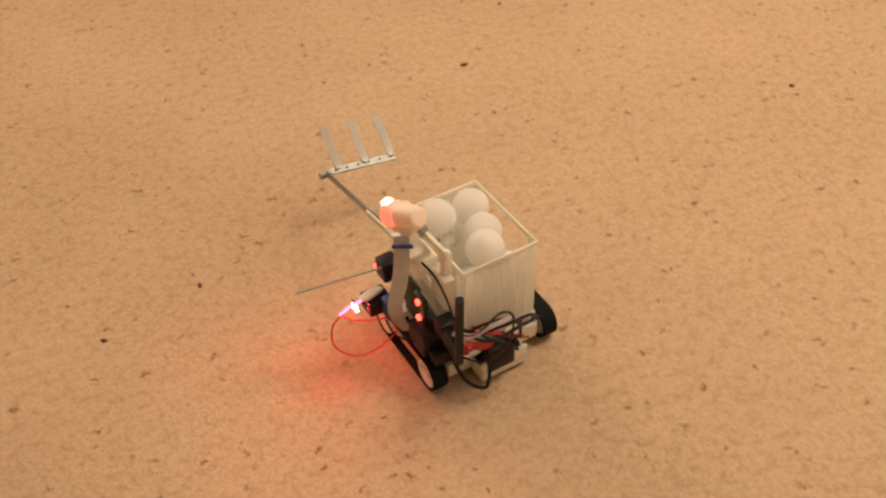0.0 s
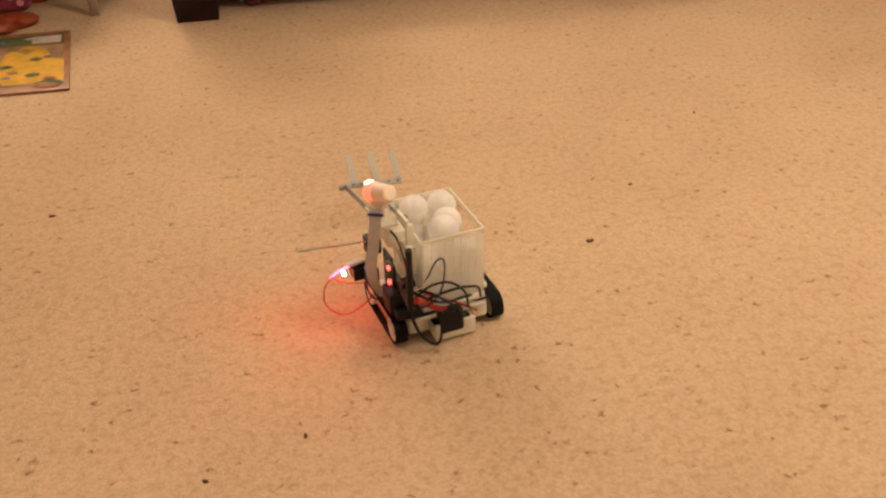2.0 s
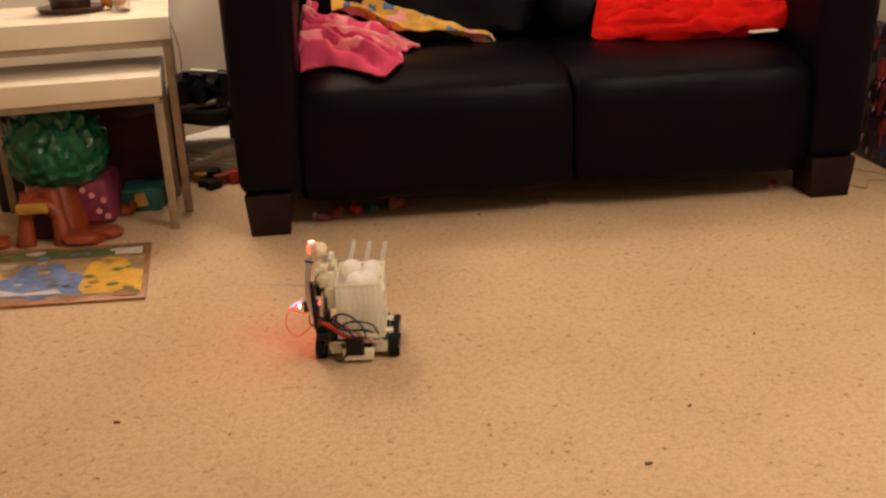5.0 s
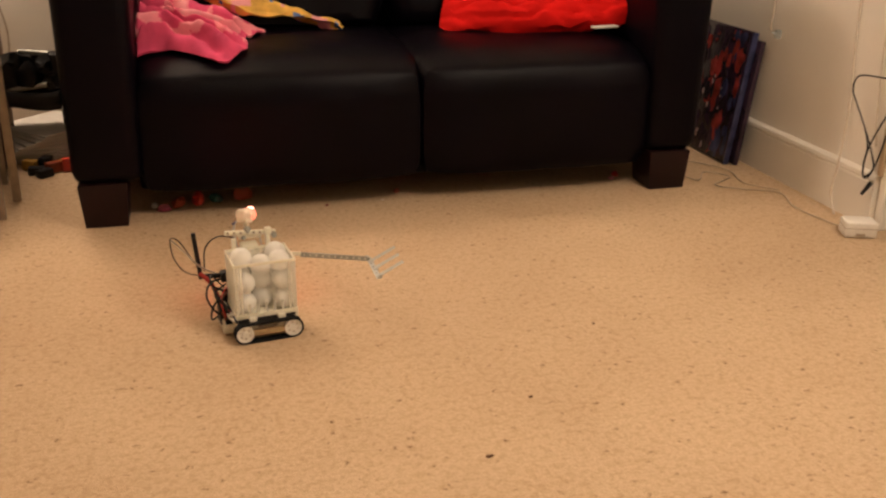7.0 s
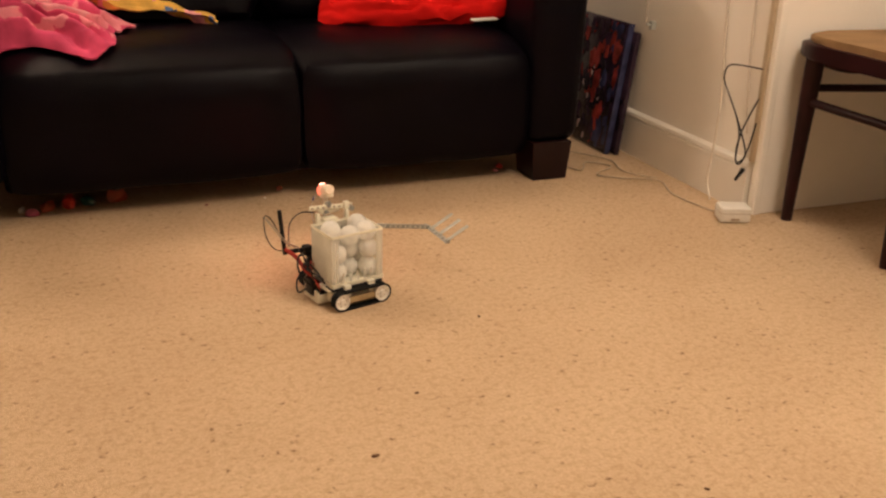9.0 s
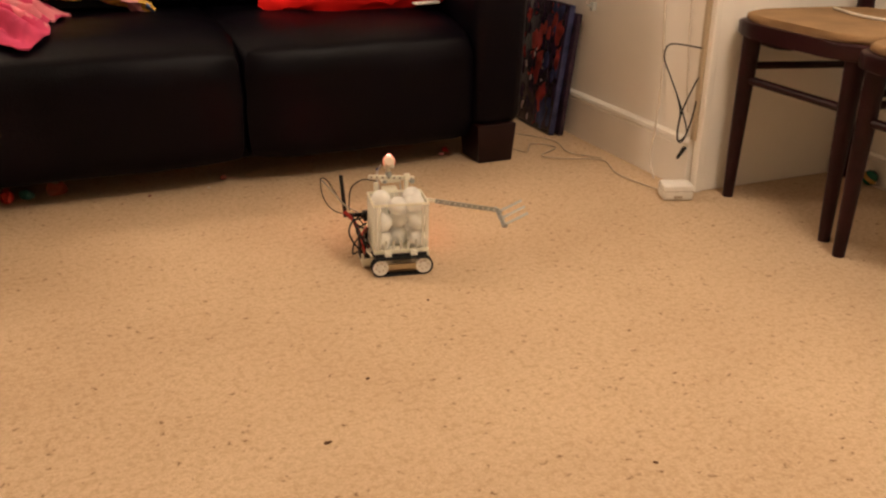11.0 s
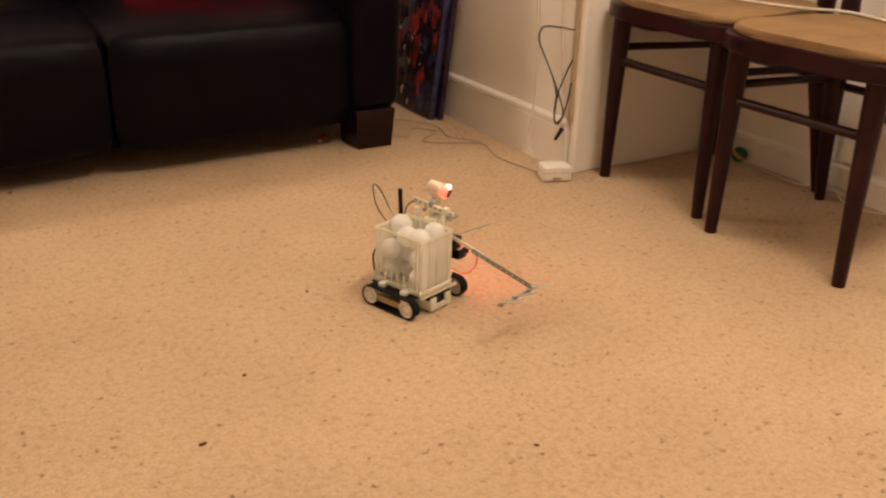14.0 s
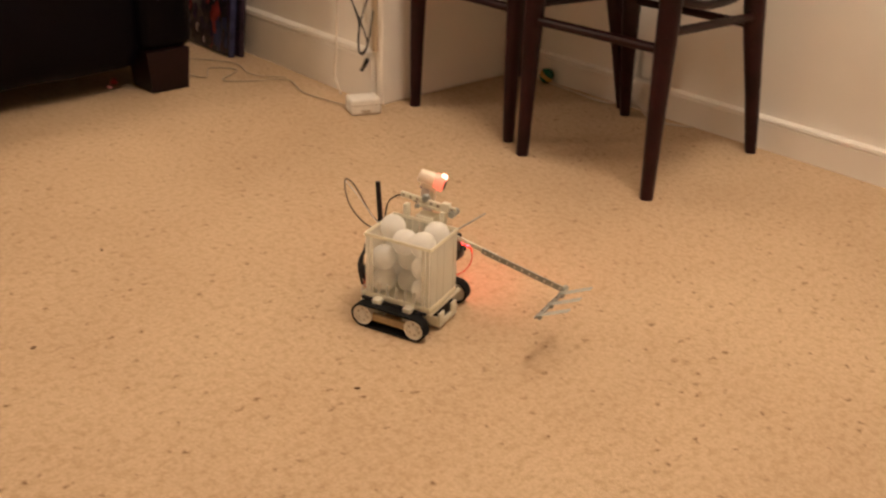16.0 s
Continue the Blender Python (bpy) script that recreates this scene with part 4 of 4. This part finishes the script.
    # head on its beam
    beam = part("beam", box(-0.050, 0.048, 0.046, 0.0505, -0.0048, 0.0048, 0.0015), CREAM, s, "cream perforated plastic beam", pose(0, 0, 0.1725, 0, 5, 0))
    for k in range(8):
        part("hole", lathe([(0.0026, 0), (0.0026, 0.0005)], 12), GREYCABLE, beam, m=pose(-0.044 + k * 0.0123, 0.0458, 0.0, 90))
    for x in (-0.035, 0.030):
        part("post", box(x - 0.004, x + 0.004, 0.036, 0.046, 0.100, 0.166, 0.001), CREAM, s)
    part("post", box(0.026, 0.038, 0.040, 0.050, 0.166, 0.180, 0.001), CREAM, s)
    part("knob", rod((0.043, 0.040, 0.164), (0.043, 0.060, 0.164), 0.0055, 0.0055, 14), STEEL, s, "grey metal knob")
    part("bracket", box(-0.022, 0.020, 0.050, 0.072, 0.160, 0.164, 0.001), CREAM, s)
    part("bracket", box(-0.020, 0.012, 0.040, 0.066, 0.128, 0.150, 0.003), CREAM, s)
    part("neck", rod((-0.004, 0.066, 0.160), (-0.004, 0.067, 0.190), 0.005), CREAM, s)
    head = part("head", lathe([(0.0075, -0.023), (0.0100, -0.021), (0.0112, -0.006), (0.0112, 0.001), (0.006, 0.001)], 24), CREAM, s, "cream camera barrel lit red by its lamp")
    part("lit_ring", lathe([(0.0105, 0.0), (0.0122, 0.002), (0.0124, 0.013), (0.0108, 0.0155), (0.008, 0.0155)], 24), HEADGLOW, head, "front ring glowing red")
    part("lens", lathe([(0.0085, 0.012), (0.0085, 0.0175), (0.0065, 0.0178), (0.0055, 0.0150), (0.001, 0.0145)], 20), BLACKPL, head, "black camera lens")
    part("lamp", cushion(0.007, 0.010, 0.009, 4, 3), HEADLED, head, "white-hot red indicator lamp", pose(-0.0105, 0.0, 0.0125))
    part("cradle", box(0.006, 0.014, -0.010, 0.010, -0.016, 0.008, 0.002), CREAM, head)
    for ob in (head, *head.children):
        ob.data.transform(Matrix.Diagonal((1.06, 1.06, 1.08, 1)))
        ob.location *= 1.06
    # ribbon cable with its blue tape
    b = bmesh.new()
    path = smooth_path([(-0.018, 0.078, 0.192), (-0.026, 0.083, 0.170), (-0.022, 0.086, 0.135), (-0.012, 0.088, 0.100), (-0.006, 0.082, 0.068), (-0.004, 0.070, 0.044)], 5)
    rows = [[b.verts.new(p + Vector((dx * 0.55, dx * 0.85, 0))) for dx in (-0.0075, 0.0075)] for p in path]
    for q, w in zip(rows, rows[1:]):
        b.faces.new((q[0], q[1], w[1], w[0]))
    bmesh.ops.solidify(b, geom=b.faces[:], thickness=0.0009)
    part("ribbon_cable", b, RIBBON, s, "flat pale grey ribbon cable")
    part("tape", box(-0.010, 0.010, -0.0012, 0.0012, -0.0018, 0.0018, 0.0005), BLUETAPE, s, "strip of blue tape", pose(-0.0235, 0.080, 0.184, 0, 0, 57))
    # electronics on the left flank
    part("circuit_board", box(-0.010, 0.022, 0.056, 0.060, 0.050, 0.104, 0.001), BOARD, s)
    part("controller", box(-0.030, -0.010, 0.060, 0.0655, 0.072, 0.106, 0.001), BOARD, s, "small dark board with red lights")
    part("drive_motor", cushion(0.034, 0.022, 0.034, 6, 4), BLACKPL, s, "black drive motor", pose(-0.030, 0.066, 0.058))
    part("cream_block", box(-0.046, -0.016, 0.036, 0.050, 0.098, 0.138, 0.003), CREAM, s)
    part("cream_block", box(-0.030, -0.006, 0.048, 0.056, 0.118, 0.130, 0.002), CREAM, s)
    part("dark_knob", lathe([(0.004, -0.004), (0.0066, -0.003), (0.0066, 0.003), (0.004, 0.005)], 16), STEEL, s, "grey ribbed knob", pose(-0.006, 0.050, 0.178, 70, 0, 20))
    part("dark_bolt", lathe([(0.002, -0.003), (0.0038, -0.003), (0.0038, 0.003), (0.002, 0.004)], 12), STEEL, s, "", pose(-0.016, 0.040, 0.166, 70, 0, 20))
    part("power_board", box(-0.060, -0.030, 0.040, 0.072, 0.040, 0.055, 0.002), BLACKPL, s)
    for z in (0.106, 0.084):
        part("indicator", cushion(0.0055, 0.004, 0.0055, 3, 3), LED, s, "glowing red indicator light", pose(-0.021, 0.0672, z - 0.006))
    part("servo", box(0.024, 0.044, 0.060, 0.080, 0.094, 0.118, 0.002), BLACKPL, s, "black servo motor")
    part("indicator", cushion(0.004, 0.004, 0.004, 3, 3), LED, s, "glowing red indicator light", pose(0.0475, 0.078, 0.101))
    part("servo", box(0.014, 0.038, 0.078, 0.104, 0.066, 0.084, 0.002), BLACKPL, s, "black servo motor")
    part("servo_horn", cushion(0.030, 0.013, 0.004, 5, 3), WHEELWHITE, s, "white plastic servo horn", pose(0.026, 0.096, 0.0885, 10, -8, 112))
    part("blue_capacitor", box(0.002, 0.020, 0.072, 0.090, 0.062, 0.086, 0.003), BLUEPCB, s, "blue component")
    aim = pose(0.030, 0.114, 0.074, -10, 0, 12)
    part("floor_lamp", box(-0.0042, 0.0042, -0.0008, 0.0008, -0.0034, 0.0034, 0.0004), LAMPSTRIP, s, "red lamp that lights the carpet", aim)
    # Two blockers added only to shape the red lamp's light on the carpet.
    part("lamp_hood", box(-0.0050, 0.0050, -0.0030, -0.0012, -0.0044, 0.0075, 0.0006), BLACKPL, s, "added black blocker that stops the red lamp's backward spill", aim)
    part("lamp_lip", box(-0.0050, 0.0050, 0.0009, 0.0034, -0.0050, -0.0042, 0.0002, 1), BLACKPL, s, "added black blocker that keeps the red lamp off the near carpet", aim)
    part("lit_wire", sweep([(0.024, 0.108, 0.086), (0.028, 0.120, 0.080), (0.032, 0.131, 0.070)], 0.0014, 6), LITWIRE, s, "wire end glowing pink from the lamp")
    part("whisker", rod((0.026, 0.066, 0.115), (0.041, 0.169, 0.116), 0.0013, 0.0013, 8), STEEL, s, "thin grey metal whisker rod")
    part("red_wire", sweep([(0.030, 0.128, 0.072), (0.034, 0.140, 0.055), (0.030, 0.142, 0.030), (0.018, 0.124, 0.016), (0.004, 0.104, 0.030), (-0.004, 0.084, 0.052)], 0.0010, 6), REDWIRE, s)
    part("red_wire", sweep([(0.032, 0.130, 0.070), (0.022, 0.120, 0.066), (0.010, 0.100, 0.066), (0.0, 0.082, 0.070)], 0.0009, 6), REDWIRE, s)
    part("black_cable", sweep([(0.004, 0.092, 0.066), (-0.012, 0.090, 0.056), (-0.026, 0.076, 0.052)], 0.0012, 6), BLACKPL, s)
    # antenna and rear cables
    part("antenna", rod((-0.097, 0.066, 0.084), (-0.105, 0.068, 0.177), 0.0046, 0.0042, 12), BLACKPL, s, "stubby black antenna")
    part("antenna_base", rod((-0.099, 0.066, 0.088), (-0.055, 0.060, 0.088), 0.0045, 0.005, 12), BLACKPL, s)
    part("wireless_dongle", box(-0.062, -0.045, 0.045, 0.064, 0.078, 0.098, 0.002), BLACKPL, s)
    part("black_cable", sweep([(-0.092, 0.066, 0.09), (-0.124, 0.056, 0.104), (-0.146, 0.044, 0.140), (-0.150, 0.041, 0.180), (-0.134, 0.045, 0.172), (-0.108, 0.052, 0.125), (-0.08, 0.056, 0.10)], 0.0011, 6), BLACKPL, s)
    part("grey_strip", sweep([(-0.149, 0.041, 0.179), (-0.126, 0.048, 0.150), (-0.100, 0.054, 0.115), (-0.072, 0.056, 0.096)], 0.0035, 8, 0.2), RIBBON, s)
    part("black_cable", sweep([(-0.09, 0.062, 0.10), (-0.085, 0.066, 0.145), (-0.06, 0.066, 0.165), (-0.03, 0.064, 0.160)], 0.0013, 6), BLACKPL, s)
    part("black_cable", sweep([(-0.055, 0.05, 0.085), (-0.085, 0.03, 0.088), (-0.098, 0.005, 0.070), (-0.085, -0.01, 0.045), (-0.066, -0.012, 0.034)], 0.0022, 6), BLACKPL, s)
    part("black_cable", sweep([(-0.055, 0.045, 0.075), (-0.080, 0.020, 0.070), (-0.078, -0.015, 0.068), (-0.062, -0.03, 0.055)], 0.002, 6), BLACKPL, s)
    part("black_cable", sweep([(-0.050, 0.055, 0.060), (-0.080, 0.050, 0.030), (-0.088, 0.030, 0.012), (-0.078, 0.018, 0.022)], 0.002, 6), BLACKPL, s)
    part("black_cable", sweep([(-0.058, 0.050, 0.066), (-0.080, 0.036, 0.098), (-0.088, 0.012, 0.104), (-0.084, -0.012, 0.080), (-0.076, -0.020, 0.048)], 0.0016, 6), BLACKPL, s)
    part("black_cable", sweep([(-0.056, 0.040, 0.060), (-0.084, 0.006, 0.088), (-0.080, -0.030, 0.080), (-0.066, -0.042, 0.052)], 0.0018, 6), BLACKPL, s)
    part("red_cable", sweep([(-0.100, 0.060, 0.098), (-0.082, 0.045, 0.080), (-0.072, 0.020, 0.055), (-0.060, -0.010, 0.036)], 0.0042, 8), DARKREDWIRE, s)
    part("red_cable", sweep([(-0.056, 0.035, 0.072), (-0.074, 0.0, 0.062), (-0.070, -0.028, 0.040)], 0.0014, 6), REDWIRE, s)
    part("orange_cable", sweep([(-0.054, 0.025, 0.070), (-0.076, -0.006, 0.058), (-0.072, -0.034, 0.036)], 0.0013, 6), TOYORANGE, s)
    part("white_connector", box(-0.066, -0.050, -0.030, -0.014, 0.036, 0.043, 0.002), WHEELWHITE, s)
    part("white_cable", sweep([(-0.058, -0.02, 0.043), (-0.068, -0.035, 0.046), (-0.062, -0.05, 0.040), (-0.05, -0.05, 0.034)], 0.0013, 6), WHITECABLE, s)
    # fork arm
    A, E = Vector((0.036, 0.051, 0.126)), Vector((0.233, 0.049, 0.085))
    def bar(a, b, w, h, name, mat, parent, label="", holes=0):
        a, b = Vector(a), Vector(b)
        d = b - a
        m = Matrix.Translation(a) @ d.to_track_quat("X", "Z").to_matrix().to_4x4()
        ob = part(name, box(0, d.length, -w / 2, w / 2, -h / 2, h / 2, 0.0006, 1), mat, parent, label, m)
        for k in range(holes):
            x = (k + 0.5) * d.length / holes
            part("hole", lathe([(0.0018, 0), (0.0018, 0.0004)], 10), PAPER, ob, m=pose(x, -w / 2 - 0.0001, 0, 90))
        return ob
    M = A + (E - A) * 0.30
    bar(A, A + (E - A) * 0.42, 0.003, 0.0075, "upper_arm", CREAM, s, "cream perforated plastic arm", 7)
    bar(M + Vector((0, -0.003, 0)), E + Vector((0, -0.003, 0)), 0.0022, 0.0098, "forearm", STEEL, s, "grey perforated metal strip", 11)
    part("pivot_bolt", rod(E + Vector((0, -0.008, 0)), E + Vector((0, 0.006, 0)), 0.0045, 0.0045, 12), STEEL, s)
    across, out = Vector((0.009, 0.0905, 0.006)).normalized(), Vector((0.051, -0.009, 0.027))
    out = (out - across * out.dot(across)).normalized()
    fork = part("fork_bar", box(-0.0048, 0.0048, -0.088, 0.002, -0.0014, 0.0014, 0.0006, 1), STEEL, s, "grey perforated metal cross bar",
                Matrix.Translation(E + Vector((0.002, -0.003, 0))) @ Matrix((out, across, out.cross(across))).transposed().to_4x4())
    for k in range(6):
        part("hole", lathe([(0.0018, 0), (0.0018, 0.0004)], 10), POT, fork, m=pose(0, -0.012 - 0.014 * k, 0.0013))
    for k in range(3):
        y = -0.016 - 0.034 * k
        part("prong", box(0, 0.057, y - 0.0048, y + 0.0048, 0.0014, 0.0032, 0.0006, 1), CLEAR, fork, "clear perforated plastic prong")
        for q in range(4):
            part("hole", lathe([(0.0017, 0.0032), (0.0015, 0.0035)], 8), GREYCABLE, fork, m=pose(0.014 + 0.012 * q, y, 0))
        part("bolt", rod((0.003, y, -0.004), (0.003, y, 0.004), 0.0036, 0.0036, 10), STEEL, fork)
    return s, wheels, head


LITWIRE = material("lit_pink_wire", (0.8, 0.2, 0.3), 0.4, vary=0, glow=(1.0, 0.12, 0.30), glow_power=5)
LAMPSTRIP = material("red_lamp_strip", (0.8, 0.1, 0.05), 0.3, vary=0, glow=(1.0, 0.07, 0.055), glow_power=760)
ROBOT, WHEELS, HEAD = build_robot()


def build_balls():
    base = None
    out = []
    heap = [(x, y, z) for z in (0.0650, 0.1034) for x, y in ((-0.033, -0.031), (0.0025, -0.012), (0.038, -0.031), (-0.033, 0.0110), (0.038, 0.0110))]
    heap += [(-0.032, -0.006, 0.1445), (0.036, 0.009, 0.1425), (0.034, -0.030, 0.1405), (0.000, -0.024, 0.1345)]
    for x, y, z in heap:
        if base is None:
            b = bmesh.new()
            bmesh.ops.create_uvsphere(b, u_segments=32, v_segments=20, radius=0.0198)
            base = link("table_tennis_ball", b, BALLWHITE)
            tagged(base, "plain white table tennis ball in the basket", "ball", "balls in the basket")
            ob = base
        else:
            ob = copy_thing(base, pose(0, 0, 0))
        out.append((ob, pose(x, y, z)))
    return out


BALLS = build_balls()

# ---- what moves: seconds, x, y, heading in degrees ----
DRIVE = [
    (0.0, 0.496, -1.656, 101.9), (0.5, 0.479, -1.557, 102.3), (1.0, 0.459, -1.462, 102.9), (1.5, 0.440, -1.368, 103.0), (2.0, 0.417, -1.266, 102.3),
    (2.5, 0.397, -1.167, 101.7), (3.0, 0.376, -1.067, 101.7), (3.5, 0.352, -0.967, 102.7), (3.7, 0.345, -0.932, 103.0), (4.3, 0.313, -0.815, 103.0),
    (4.8, 0.278, -0.700, 96.0), (5.2, 0.252, -0.645, 70.0), (5.8, 0.232, -0.627, 23.6), (6.0, 0.226, -0.625, 10.5), (6.5, 0.275, -0.629, 8.2),
    (7.0, 0.380, -0.615, 8.4), (7.5, 0.484, -0.609, 9.3), (8.0, 0.588, -0.597, 10.4), (8.5, 0.686, -0.588, 12.5), (9.0, 0.789, -0.569, 14.2),
    (9.5, 0.891, -0.551, 15.2), (9.7, 0.921, -0.547, 15.0), (10.3, 0.985, -0.538, 9.0), (10.9, 1.018, -0.548, -8.0), (11.8, 1.032, -0.597, -37.0),
    (12.0, 1.048, -0.618, -41.5), (12.5, 1.098, -0.648, -62.0), (13.0, 1.116, -0.686, -72.5), (13.5, 1.145, -0.780, -71.4), (14.0, 1.177, -0.877, -71.3),
    (14.5, 1.206, -0.979, -71.4), (15.0, 1.233, -1.079, -71.0), (15.5, 1.263, -1.173, -70.4), (16.0, 1.294, -1.264, -70.0)]


def drive(t):
    """The robot's place and heading, eased from row to row."""
    ts = [r[0] for r in DRIVE]
    i = min(max(int(np.searchsorted(ts, t, "right")) - 1, 0), len(DRIVE) - 2)
    def slope(k, c):
        a, b = max(k - 1, 0), min(k + 1, len(DRIVE) - 1)
        return (DRIVE[b][c] - DRIVE[a][c]) / (ts[b] - ts[a])
    h = ts[i + 1] - ts[i]
    u = (t - ts[i]) / h
    out = []
    for c in (1, 2, 3):
        p, q = DRIVE[i][c], DRIVE[i + 1][c]
        out.append((2 * u ** 3 - 3 * u * u + 1) * p + (u ** 3 - 2 * u * u + u) * h * slope(i, c) + (3 * u * u - 2 * u ** 3) * q + (u ** 3 - u * u) * h * slope(i + 1, c))
    return out


def motions():
    times = [round(0.1 * k, 1) for k in range(161)]
    places = [drive(t) for t in times]
    rows = [(t, pose(x, y, 0.0, 0, 0, a)) for t, (x, y, a) in zip(times, places)]
    walk(ROBOT, rows[::2])
    for ob, local in BALLS:
        walk(ob, [(t, m @ local) for t, m in rows[::2]])
    walk(HEAD, [(t, pose(-0.002, 0.068, 0.202, 0, 0, a) @ pose(0, 0, 0, 0, 107, 0)) for t, a in ((0, 22), (3.7, 22), (5.8, 44), (7.2, 48), (8.4, 78), (9.7, 84), (11.8, 72), (12.2, 48), (12.6, 22), (16, 18))])
    for w, x, side in WHEELS:
        turn, spin = 0.0, [0.0]
        for (x0, y0, a0), (x1, y1, a1) in zip(places, places[1:]):
            am = radians((a0 + a1) / 2)
            ahead = (x1 - x0) * math.cos(am) + (y1 - y0) * math.sin(am) - side * 0.069 * radians(a1 - a0)
            turn += max(-75.0, min(75.0, math.degrees(ahead / 0.0195)))
            spin.append(turn)
        walk(w, [(t, pose(x, side * 0.0695, 0.0198) @ pose(0, 0, 0, 0, a, 0) @ pose(0, 0, 0, -90 * side)) for t, a in zip(times, spin)])


motions()
